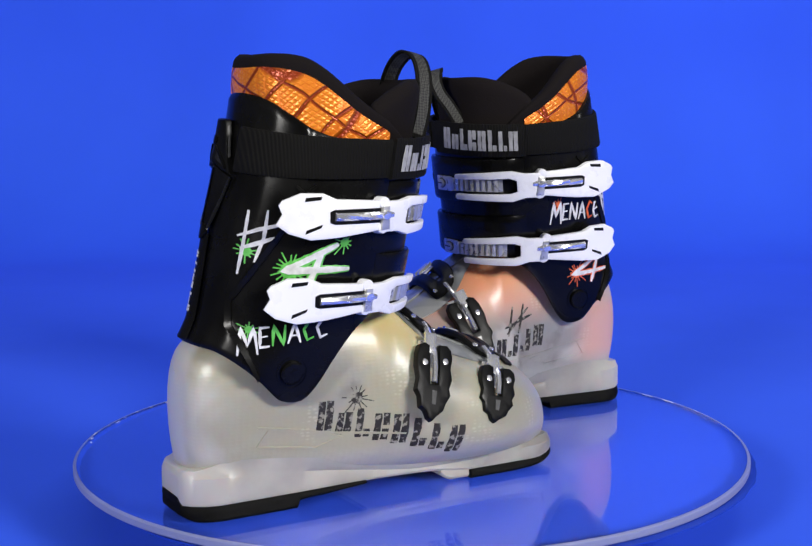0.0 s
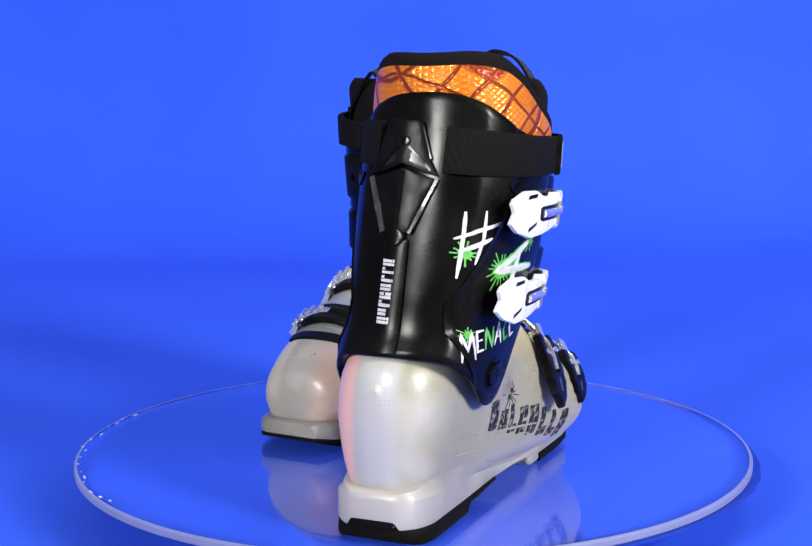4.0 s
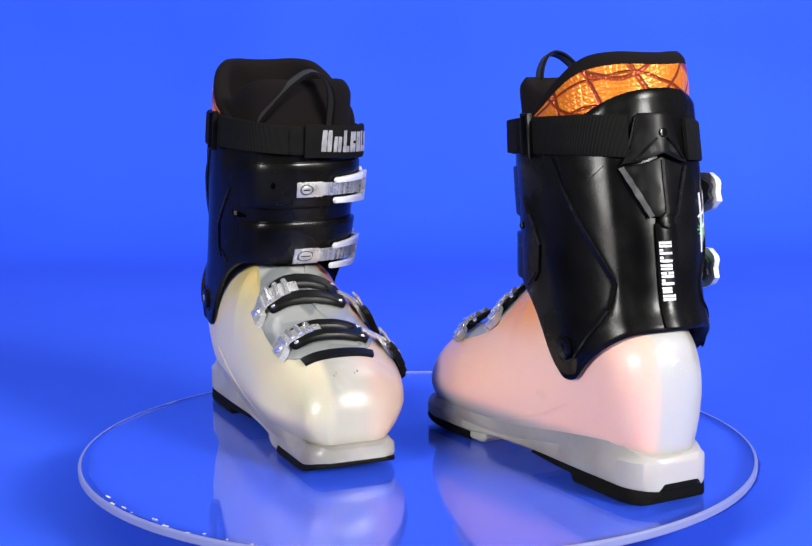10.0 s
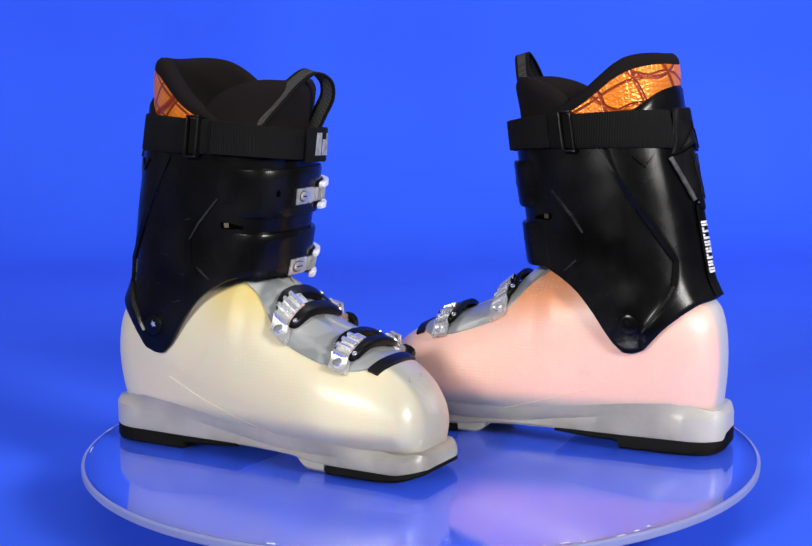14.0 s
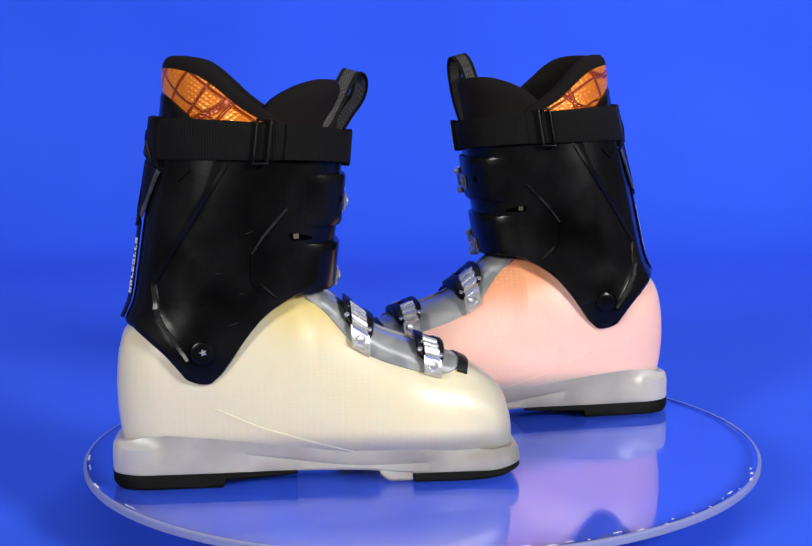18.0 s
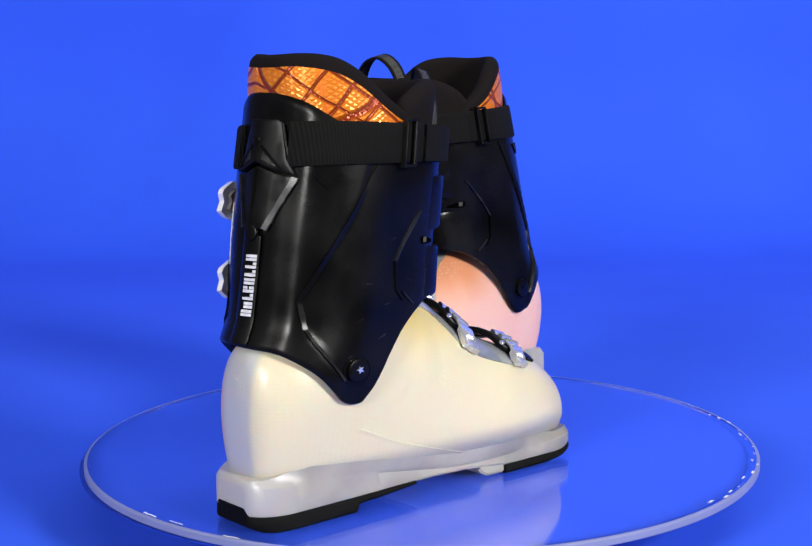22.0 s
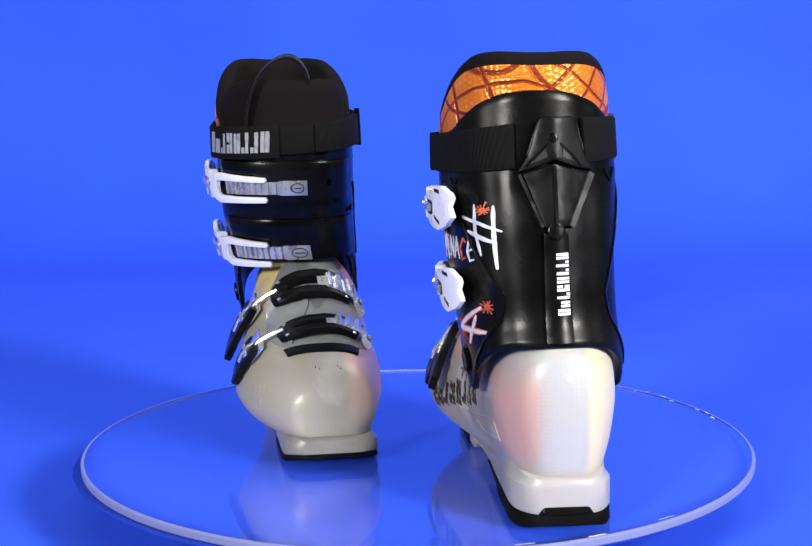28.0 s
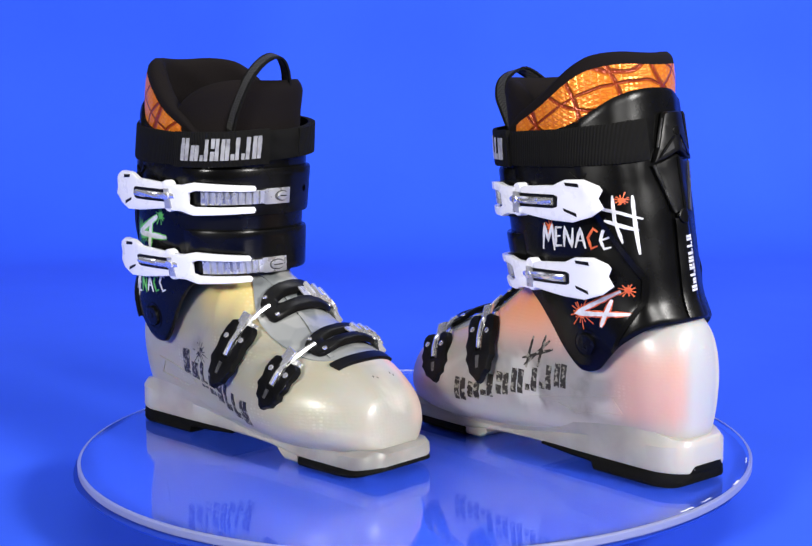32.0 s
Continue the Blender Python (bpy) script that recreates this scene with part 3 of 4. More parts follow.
def lever_buckle(mk, boot, z, tip, hinge):
    """Cuff buckle: white lever on the outer side, white bail round the front, steel ladder with a screw."""
    size = hinge - tip

    def lift(s, h, t):
        return cuff_side(tip + s, z + h - 1.5 * s / size, 2.5 + 7 * (1 - s / size) + t)

    k = size / 84
    outline = [(0, -5), (4.5, 2.5), (2.5, 9), (5, 12.5), (17, 17.5), (34, 17), (45, 12.5), (84, 10.5), (84, -12), (46, -16), (24, -17), (8, -12)]
    lever = part("buckle_lever", mk.plate([(s * k, h) for s, h in outline], 4.6, lambda s, h, t: lift(s, h, 3.4 + t), 7, 2.0), WHITE, boot, "white plastic buckle lever with a notched tip")
    # added solid body in place of the hollow underside and its shade
    part("lever_hollow", mk.plate([((6 + 0.9 * s) * k, h * 0.72) for s, h in outline], 3.4, lift, 7, 0.6), LEVER_HOLLOW, lever, "grey body standing in for the lever's shaded hollow")
    # slots and recess are thin dark plates laid on the lever
    for h0, h1 in ((12.5, 8.5), (-10.5, -6.5)):
        part("lever_slot", mk.plate([(20 * k, h0 - 1.2), (32 * k, h0 * 0.3 + h1 * 0.9 + 1.0), (33 * k, h0 * 0.3 + h1 * 0.9 + 3.6), (21 * k, h0 + 1.8)] if h0 > 0 else [(20 * k, h0 - 1.8), (32 * k, h1 - 1.4), (33 * k, h1 + 1.0), (21 * k, h0 + 1.2)],
                                    0.5, lambda s, h, t: lift(s, h, 7.8 + t), 5, 0), BLACK_SATIN, lever, "dark slot in the lever")
    slot = [(39 * k, -4.5), (43 * k, -6), (84 * k, -6), (84 * k, 5), (43 * k, 5), (39 * k, 3.5)]
    part("lever_recess", mk.plate(slot, 0.5, lambda s, h, t: lift(s, h, 7.8 + t), 6, 0), BLACK_SATIN, lever, "dark recess of the lever")
    link_bm = mk.tube([lift(43 * k, -0.5, 8.6), lift(58 * k, -0.5, 8.6), lift(74 * k, -0.5, 8.8), lift(90 * k, -0.5, 8.4), lift(97 * k, -0.5, 7.4)], 3.1, 8)
    part("steel_link", link_bm, STEEL, lever, "shiny steel link rod")
    part("link_nut", mk.plate(disc_outline(3.6, 10, 88 * k, -0.5), 5.5, lambda s, h, t: lift(s, h, 6.5 + t), 0, 0.8), STEEL, lever, "steel pivot screw")
    part("pivot_bar", mk.plate([(84.5 * k, -11.5), (93 * k, -11.5), (92 * k, 6), (85.5 * k, 6)], 3, lambda s, h, t: lift(s, h, 7.2 + t), 5, 0.9), LADDER, lever, "grey steel pivot across the hinge")
    for h in (8.6, -10.2):
        part("hinge_knuckle", mk.plate(disc_outline(4.6, 14, 88 * k, h), 8.6, lambda s, h, t: lift(s, h, t), 0, 1.6), WHITE, lever, "white rounded hinge knuckle")
    # bail round the front
    a0 = 110.0
    while cuff_at(a0, z)[0] < hinge + 3 and a0 > 20:
        a0 -= 0.5
    per = 1.55

    def wrap(s, h, t):
        return cuff_at(a0 - s / per, z - 3 + h - 0.012 * s, 6.5 + t)

    arm = 40.0
    while cuff_at(a0 - arm / per, z)[1] > 35:
        arm += 1
    bail = [(0, 11), (16, 11), (30, 13.5), (arm, 10.5), (arm + 2, 8), (arm, 5.5), (32, 6.2), (25, 4), (25, -6), (32, -8), (arm, -8), (arm + 2, -10.5), (arm, -13.5), (30, -15.5), (16, -12), (0, -12)]
    frame_ob = part("buckle_bail", mk.plate(bail, 4.6, wrap, 6, 1.2), WHITE, boot, "white plastic two-armed bail")
    # ladder
    zl = z - 4
    a1 = -20.0
    while cuff_at(a1, z)[1] < 3:
        a1 += 0.5

    def lad(s, h, t):
        return cuff_at(a1 + s / 1.55, zl + h, 4.6 + t)

    ladder = part("buckle_ladder", mk.plate([(-4, -7), (14, -7), (16, -6), (86, -6), (86, 6), (16, 6), (14, 7), (-4, 7)], 1.6, lad, 6, 0.4), LADDER, frame_ob, "steel ladder plate")
    for i in range(9):
        s = 17 + 7.4 * i
        bm = bmesh.new()
        rows = [[(s, h, 1.4), (s + 0.9, h, 4.4), (s + 4.2, h, 3.6), (s + 4.8, h, 1.4)] for h in (-5.6, 5.6)]
        va, vb = [[bm.verts.new(mk.p(*lad(*q))) for q in row] for row in rows]
        for q in range(4):
            bm.faces.new((va[q], va[(q + 1) % 4], vb[(q + 1) % 4], vb[q]))
        bm.faces.new(va)
        bm.faces.new(vb)
        part("ladder_tooth", bm, LADDER, frame_ob)
    part("screw_ring", mk.plate(disc_outline(5.0, 16, 4, 0), 0.6, lambda s, h, t: lad(s, h, 1.4 + t), 0, 0.2), GREY_EDGE, frame_ob, "dark ring round the screw head")
    part("ladder_screw", mk.plate(disc_outline(3.9, 14, 4, 0), 2.2, lambda s, h, t: lad(s, h, 1.5 + t), 0, 0.9), LADDER, frame_ob, "round steel screw head")
    part("screw_slot", mk.plate([(1.5, -0.5), (6.5, -0.5), (6.5, 0.5), (1.5, 0.5)], 0.3, lambda s, h, t: lad(s, h, 3.6 + t), 0, 0), BLACK_SATIN, frame_ob)


def toe_buckle(mk, boot, x, f_out, f_in, lever_tip):
    """Forefoot buckle: black lever on the outer side, twin black bars over the instep, steel ladder and anchor plate."""
    o, tip = Vector(shell_at(x - 6, f_out - 20, 4)), Vector(lever_tip)
    along = (tip - o).normalized()
    across = Vector((0.95, -0.14, 0.18))
    across = (across - along * across.dot(along)).normalized()
    out = across.cross(along)
    if out.y < 0:
        out = -out
    size = (tip - o).length
    fm = lambda s, h, t: tuple(o + along * s + across * h + out * (t + 2.2 * math.sin(math.pi * s / size)))
    k = size / 62
    outline = [(-3, 5), (-4, 12), (0, 16), (8, 17), (18, 15), (28, 16.5), (36, 14), (42, 15.5), (50, 11.5), (56, 10), (62, 4), (66, 1), (64, -3), (58, -6), (55, -11), (46, -12.5), (41, -16), (30, -14.5), (20, -16.5), (8, -16), (0, -14), (-3, -9), (-1, -4.5), (34, -3.6), (34, 3.6)]
    lever = part("buckle_lever", mk.plate([(s * k, h) for s, h in outline], 6.5, fm, 7, 1.6), BLACK_SATIN, boot, "black plastic buckle lever")
    part("steel_link", mk.tube([fm(32 * k, 0, 5.6), fm(20 * k, 0, 6.4), fm(6 * k, 0, 6), shell_at(x - 4, f_out - 13, 6.5), shell_at(x - 2, f_out - 5, 7.5), shell_at(x - 1, f_out + 3, 8)], 2.3, 8), STEEL, lever, "shiny steel link rod")
    for s, h in ((12, 9.5), (16, -9.5)):
        part("lever_rivet", mk.plate(disc_outline(2.6, 10, s * k, h), 1.4, lambda s, h, t: fm(s, h, 6.2 + t), 0, 0.5), STEEL, lever, "small steel rivet")
    part("lever_slot", mk.plate([(40 * k, -2.2), (52 * k, -1.6), (52 * k, 1.6), (40 * k, 2.2)], 0.4, lambda s, h, t: fm(s, h, 6.4 + t), 0, 0), GREY_EDGE, lever, "pale slot in the lever")
    part("lever_foot", mk.plate([(-6, -10), (12, -10), (16, 0), (12, 10), (-6, 10)], 3, lambda s, h, t: fm(s, h, -3 + t), 6, 0.6), STEEL, lever, "steel hinge plate")
    part("steel_clip", mk.plate([(-12, -7.5), (2, -7.5), (6, -2), (2, 3), (-12, 3)], 2.4, lambda s, h, t: fm(s, h - 1, 3.4 + t), 4, 0.8), STEEL, lever, "shiny steel clip beside the rod")
    # loop with a long slot over the instep
    mid_f, half_f = (f_out + f_in) / 2, (f_in - f_out) / 2 + 3

    def loop(t, v, k2):
        c, q = spow(math.cos(t), 2 / 3.6), spow(math.sin(t), 2 / 3.6)
        fi = mid_f + 2 + (half_f - 11) * c
        fo = mid_f + half_f * c
        f, dx = fi + (fo - fi) * v, (3.6 + (13.0 - 3.6) * v) * q
        u = min(1.0, max(0.0, (f - f_out) / (f_in - f_out)))
        top = 7.4 + 3.5 * math.sin(math.pi * u) - (1.3 if v in (0, 1) else 0)
        return shell_at(x + dx - 3 * u, f, top if k2 == 0 else 2.2 + 3.2 * math.sin(math.pi * u))

    bar = part("buckle_bar", mk.slab(loop, span(0, 2 * math.pi, 64)[:-1], [0, 0.14, 0.86, 1], True), BLACK_SATIN, boot, "black plastic loop with a long slot over the instep")
    for q, f in ((0.0, f_out + 4), (1.0, f_in - 3)):
        for dx in (9, -9):
            at = Vector(shell_at(x + dx - 3 * q, f, 7.2))
            rv = (Vector(shell_at(x + dx - 3 * q, f, 10.5)) - at).normalized()
            u = rv.cross(Vector((1, 0, 0))).normalized()
            v = rv.cross(u)
            part("bar_rivet", mk.plate(disc_outline(2.3, 10), 1.6, lambda s, h, t: tuple(at + u * s + v * h + rv * t), 0, 0.5), STEEL, bar, "small steel rivet")
    # steel ladder and anchor on the inner side
    fa = f_in - 26

    def lad(u, v, t):
        w = min(1.0, max(0.0, (f_in + 13 - v) / 12))
        return shell_at(x - 2 + u, v, 3.6 + 5.4 * w * w * (3 - 2 * w) + t)

    ladder = part("buckle_ladder", mk.slab(lambda u, v, k2: lad(u, v, 1.4 if k2 == 0 else 0), span(-6.2, 6.2, 2), span(fa, f_in + 16, 14)), LADDER, boot, "steel ladder plate")
    for i in range(4):
        f = fa + 6 + 7.6 * i
        bm = bmesh.new()
        rows = [[(u, f, 1.2), (u, f + 1.2, 4.0), (u, f + 3.2, 4.6), (u, f + 4.8, 3.4), (u, f + 5.2, 1.2)] for u in (-6.4, 6.4)]
        va, vb = [[bm.verts.new(mk.p(*lad(*q))) for q in row] for row in rows]
        for q in range(5):
            bm.faces.new((va[q], va[(q + 1) % 5], vb[(q + 1) % 5], vb[q]))
        bm.faces.new(va)
        bm.faces.new(vb)
        part("ladder_tooth", bm, STEEL, ladder)
    part("anchor_plate", mk.slab(lambda u, v, k2: lad(u, v, 3.6 if k2 == 0 else -2), span(-7.5, 7.5, 4), span(f_in + 6, f_in + 18, 4)), LADDER, ladder, "steel anchor plate")
    at = Vector(lad(0, f_in + 12, 3.2))
    rv = (Vector(lad(0, f_in + 12, 6)) - at).normalized()
    u = rv.cross(Vector((1, 0, 0))).normalized()
    v = rv.cross(u)
    part("anchor_rivet", mk.plate(disc_outline(4.4, 14), 2.6, lambda s, h, t: tuple(at + u * s + v * h + rv * t), 0, 0.9), STEEL, ladder, "round steel rivet head")


def ski_boot(side, ink, label):
    mk = Maker(side)
    outer_words = 1 if side < 0 else -1
    boot = tagged(new("ski_boot"), label, "ski boot", "pair of ski boots")

    # lower shell
    xs = [-11, -10.4, -9.4, -8, -6, -3, 0, 5, 10] + span(18, 298, 40) + [302, 306, 309, 312, 315, 317.5, 320, 322, 323.5, 325]
    fs = [360 * k / 72 for k in range(72)]
    tips = [[(q[0] - out, q[1] * narrow, q[2]) for q in (shell_at(-11, f) for f in fs)] for out, narrow in ((0.50, 0.0), (0.46, 0.28), (0.36, 0.54), (0.20, 0.78))]
    body = mk.loft(tips + [[shell_at(x, f) for f in fs] for x in xs])
    heel_cap = min((f for f in body.faces if len(f.verts) == len(fs)), key=lambda f: f.calc_center_median().x)
    bmesh.ops.delete(body, geom=[heel_cap], context="FACES_ONLY")
    bmesh.ops.remove_doubles(body, verts=body.verts[:len(fs)], dist=2e-5)
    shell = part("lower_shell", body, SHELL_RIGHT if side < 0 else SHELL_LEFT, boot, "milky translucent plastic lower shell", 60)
    flap_half = lambda x: (26 + 14 * smooth((x - 155) / 40)) * math.sqrt(max(0.01, 1 - abs((x - 208) / 73) ** 5))
    part("instep_flap", mk.slab(lambda x, v, k: shell_at(x, 95 + flap_half(x) * (2 * v - 1), 1.4 if k == 0 else -1), [136, 137.5] + span(140, 276, 30) + [278.5, 280], span(0, 1, 16)), CLEAR, shell, "smoky clear plastic flap over the instep")
    part("flap_edge", mk.slab(lambda x, v, k: shell_at(x, 74 + 3 * v + 10 * math.sin((x - 150) / 30), 3.0 if k == 0 else 1), span(152, 270, 20), [0, 1]), CLEAR, shell, "edge of the clear flap")
    part("toe_strip", mk.slab(lambda f, u, k: shell_at(283 + u + 5 * math.sin(radians((f - 92) * 1.9)) ** 2 * -1, f, 2.6 if k == 0 else -1), span(60, 124, 16), span(-4.5, 4.5, 2)), BLACK_SATIN, shell, "curved black strip across the toe")
    for s, h in ((304, 80), (304, 100)):
        for bm in blocks(mk, s - 2, h - 2, 1.8, 4, 1.4, 2, lambda a, b, t: shell_at(a + b * 0.02, h + (b - h) * 0.8, t), [3]):
            part("size_mark", bm, INK_DARK, shell, "tiny worn black size mark")
    # side grooves of the shell
    for outer, pts in ((False, [(72, 64), (104, 49), (146, 35), (194, 21)]), (True, [(40, 66), (100, 56), (160, 50)]), (True, [(40, 50), (50, 64), (108, 52), (88, 44), (40, 50)])):
        part("shell_rib", mk.stroke(pts, 2.2, lambda a, b, t: shell_side(a, b, t * 2.6 - 0.2, outer), taper=0.4), SHELL_RIGHT if side < 0 else SHELL_LEFT, shell, "moulded rib in the shell")
    # sole
    high = lerp_table([(-16, 33), (40, 31), (86, 27), (130, 21), (172, 15.5), (200, 14.5), (240, 15), (300, 18), (327, 20)])
    low = lerp_table([(-16, 8.8), (120, 8.6), (140, 8.6), (195, 8.2), (235, 5.4), (300, 5.4), (327, 8.5)])
    ends = [-16, -15.4, -14, -12, -9, -6, -2, 3] + span(10, 300, 58) + [306, 311, 315, 318, 321, 323.5, 325.5, 326.6, 327]
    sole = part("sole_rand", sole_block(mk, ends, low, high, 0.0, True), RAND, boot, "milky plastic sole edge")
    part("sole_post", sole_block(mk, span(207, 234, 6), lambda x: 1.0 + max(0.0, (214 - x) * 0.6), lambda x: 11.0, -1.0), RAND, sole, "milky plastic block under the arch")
    part("heel_pad", sole_block(mk, [x + 0.4 for x in ends if x < 8] + span(12, 74, 9) + [76, 76.7, 77.4, 78.2] + span(84, 138, 8), lerp_table([(-16, 3.0), (-8, 0.6), (0, 0), (76, 0), (78, 4.0), (100, 5.0), (138, 7.2)]), lambda x: 9.0, 0.4), RUBBER, sole, "black rubber heel pad")
    part("toe_pad", sole_block(mk, span(236, 300, 9) + [x - 0.4 for x in ends if x > 304], lerp_table([(236, 0), (280, 0), (305, 1.5), (327, 6)]), lerp_table([(236, 5.8), (300, 5.8), (327, 8.8)]), 0.4), RUBBER, sole, "black rubber toe pad")
    part("heel_notch", mk.plate([(-21, 0), (21, 0), (17, 5), (-17, 5)], 1.2, lambda s, h, t: (-16.0 - t + 0.0042 * s * s, s, 8.6 + h), 4, 0.4), RUBBER, sole, "black rubber tab at the heel")

    # cuff
    angles = [360 * k / 216 for k in range(216)]

    def cuff_wall(a, v, k):
        x0 = cuff_at(a, 150)[0]
        lo = CUFF_LOW(cuff_at(a, CUFF_LOW(x0))[0])
        hi = CUFF_TOP(cuff_at(a, 300)[0])
        z = lo + (hi - lo) * v
        edge = 1.4 if v in (0, 1) else 0.0
        proud = relief(cuff_at(a, z)[0], z, a < 180)
        return cuff_at(a, z, proud - edge if k == 0 else -4)

    cuff = part("cuff", mk.slab(cuff_wall, angles, [0, 0.012, 0.03] + span(0.06, 0.96, 44) + [0.985, 1], True), BLACK, boot, "glossy black plastic cuff", 50)
    for z0, z1, b0 in ((211, 252, 118), (159, 197, 112)):
        def flap(a, v, k, z0=z0, z1=z1):
            z = z0 + (z1 - z0) * v - 2.5 * math.cos(radians(a)) 
            thin = min(1.0, (a + 62) / 20, (66 - a) / 12)
            return cuff_at(a, z, (0.2 + (4.0 - (1.0 if v in (0, 1) else 0)) * thin) if k == 0 else -1)
        part("cuff_flap", mk.slab(flap, span(-62, 66, 36), [0, 0.05, 0.2, 0.5, 0.8, 0.95, 1]), BLACK, cuff, "glossy black overlapping front flap of the cuff")
        for s in (-27,) if z0 > 200 else ():
            part("flap_hole", mk.plate(disc_outline(3.0, 12), 0.3, lambda u, h, t, s=s: cuff_at(s + u / 1.5, (z0 + z1) / 2 - 2 + h, 4.25 + t), 0, 0), HOLE, cuff, "dark mounting hole")
    for outer in (True, False):
        sx, sz = (61, 110) if outer else (63.5, 112)
        part("hinge_rivet", mk.plate(disc_outline(9.5, 24), 4.5, lambda s, h, t: cuff_side(sx + s, sz + h, t - 1.5, outer), 4, 2.2), BLACK, cuff, "domed black hinge rivet")
        star = [(sx + 1 + r * math.cos(t), sz + 1 + r * math.sin(t)) for r, t in ((3.4 if k % 2 else 1.5, 2 * math.pi * k / 10) for k in range(10))]
        # one star is bright steel so that its highlight lies in the colour
        part("rivet_star", mk.plate(star, 0.8, lambda s, h, t: cuff_side(s, h, 2.6 + t, outer), 0, 0.2), STEEL if side > 0 and not outer else BLACK, cuff, "star recess of the rivet")
        part("hinge_ring", mk.stroke([(sx + 12 * math.cos(t), sz + 12 * math.sin(t)) for t in span(0, 2 * math.pi, 24)], 1.0, lambda s, h, t: cuff_side(s, h, t * 1.6, outer), taper=0), BLACK, cuff, "moulded ring round the hinge")
    # ridge lengths that catch light carry that sheen in a lighter tone
    ridges = [(False, [(90, 262), (70, 232), (27, 167), (28, 146)], BLACK, 3.6), (False, [(28, 146), (32, 136), (52, 106)], BLACK_SCUFF_SHEEN, 2.4), (False, [(136, 226), (116, 204), (106, 190)], BLACK_SCUFF_SHEEN, 1.8), (False, [(106, 190), (106, 168), (112, 160)], BLACK, 2.4), (False, [(112, 166), (124, 155)], BLACK_SCUFF_SHEEN, 1.6),
              (False, [(46, 258), (52, 249), (62, 258)], BLACK, 2.4), (True, [(62, 244), (53, 222), (18, 166), (17, 148), (36, 106)], BLACK, 3.6), (True, [(60, 250), (66, 244), (74, 250)], BLACK, 2.4)]
    for outer, pts, mat, wide in ridges:
        part("cuff_ridge", mk.stroke(pts, wide, lambda s, h, t: cuff_side(s, h, t * 4.4 - 0.1, outer), taper=0.2), mat, cuff, "moulded ridge in the cuff")
    part("cuff_slot", mk.plate([(-9, -1.6), (-6, -3.4), (9, -3.4), (9, -1.2), (-4, 2.6), (-9, 2.6)], 0.5, lambda s, h, t: cuff_side(146 + s, 203 + h, t, False), 3, 0), HOLE, cuff, "dark slot beside the front flap")
    part("slot_window", mk.plate([(-2, -2), (2, -2), (2, 2), (-2, 2)], 0.5, lambda s, h, t: cuff_side(142 + s, 203 + h, 0.4 + t, False), 0, 0), SLOT_PALE, cuff, "small pale tab in the slot")
    if side > 0:
        for x0, z0, dx, dz in ((74, 176, 8, -1), (92, 158, 9, 1), (66, 148, 6, 2), (101, 206, 7, 2), (84, 133, 10, 3), (118, 176, 6, -3)):
            part("scuff_mark", mk.stroke([(x0, z0), (x0 + dx, z0 + dz)], 0.8, lambda s, h, t: cuff_side(s, h, t * 0.4, False), taper=0.8), BLACK_SCUFF_SHEEN, cuff, "short pale scuff")

    def ridged(s, h, t):
        return cuff_cross(s - SPINE, h, t + 4.0 * max(0.0, 1 - abs(s - 6) / 17), False)

    # spine and back plate
    part("spine_ridge", mk.plate([(-4, 134), (16, 134), (15, 213), (-3, 213)], 0.8, ridged, 5, 0.4), BLACK, cuff, "raised ridge down the back of the cuff")
    part("spine_plate", mk.plate([(-11, 296), (-8, 298), (13, 298), (16, 296), (24, 270), (31, 258), (20, 261), (6, 267), (-9, 261), (-24, 258), (-17, 270)], 5.0, ridged, 4, 1.6), BLACK_SATIN, cuff, "raised black plate on the back of the cuff")
    part("spine_shield", mk.plate([(-21, 256), (-8, 259), (6, 264), (19, 259), (28, 256), (14, 218), (-4, 218)], 2.0, ridged, 5, 1.0), BLACK_SATIN, cuff, "tapered black shield on the back of the cuff")
    # edge strips: the reflection they catch is put into their tone
    for a, b, wide, mat in (((-23.5, 256), (-5.5, 218), 4.6, GREY_EDGE), ((30.5, 256), (15.5, 218), 2.6, BLACK_SCUFF_SHEEN), ((15.5, 295), (24.5, 270), 1.5, GREY_EDGE), ((-11, 295), (-18, 270), 1.5, BLACK_SCUFF_SHEEN)):
        part("spine_edge", mk.stroke([a, b], wide, lambda s, h, t: ridged(s, h, 1.9 + t * 4), taper=0.1), mat, cuff, "polished edge of the back plate, its sheen painted in")
    for q in (-1, 1):
        part("plate_window", mk.plate([(6 + q * 6, 276), (6 + q * 17, 263.5), (6 + q * 5, 269)], 0.5, lambda s, h, t: ridged(s, h, 4.9 + t), 4, 0), BLACK_SCUFF_SHEEN, cuff, "three-cornered facet in the back plate")
        part("plate_rib", mk.stroke([(6 + q * 4, 279), (6 + q * 20, 262)], 1.8, lambda s, h, t: ridged(s, h, 4.8 + t * 4), taper=0.3), BLACK, cuff, "raised rib of the back plate")
    part("shield_ridge", mk.stroke([(6, 262), (6, 220)], 2.6, lambda s, h, t: ridged(s, h, 1.9 + t * 3), taper=0.1), BLACK, cuff, "raised rib down the shield")
    part("spine_knob", mk.plate(disc_outline(6.5, 16, 6, 215), 2.6, ridged, 4, 1.2), BLACK, cuff, "rounded end of the spine ridge")
    part("spine_screw", mk.plate(disc_outline(3.6, 14, 7, 283), 1.6, lambda s, h, t: ridged(s, h, 4.2 + t), 0, 0.6), BLACK, cuff, "small screw in the back plate")
    for bm in blocks(mk, 156, -2, 5.8, 0, 9.5, 8, lambda s, h, t: ridged(h, s, 1.0 + t), MARK_ORDER):
        part("maker_mark", bm, INK_WHITE, cuff, "worn white mark down the spine")

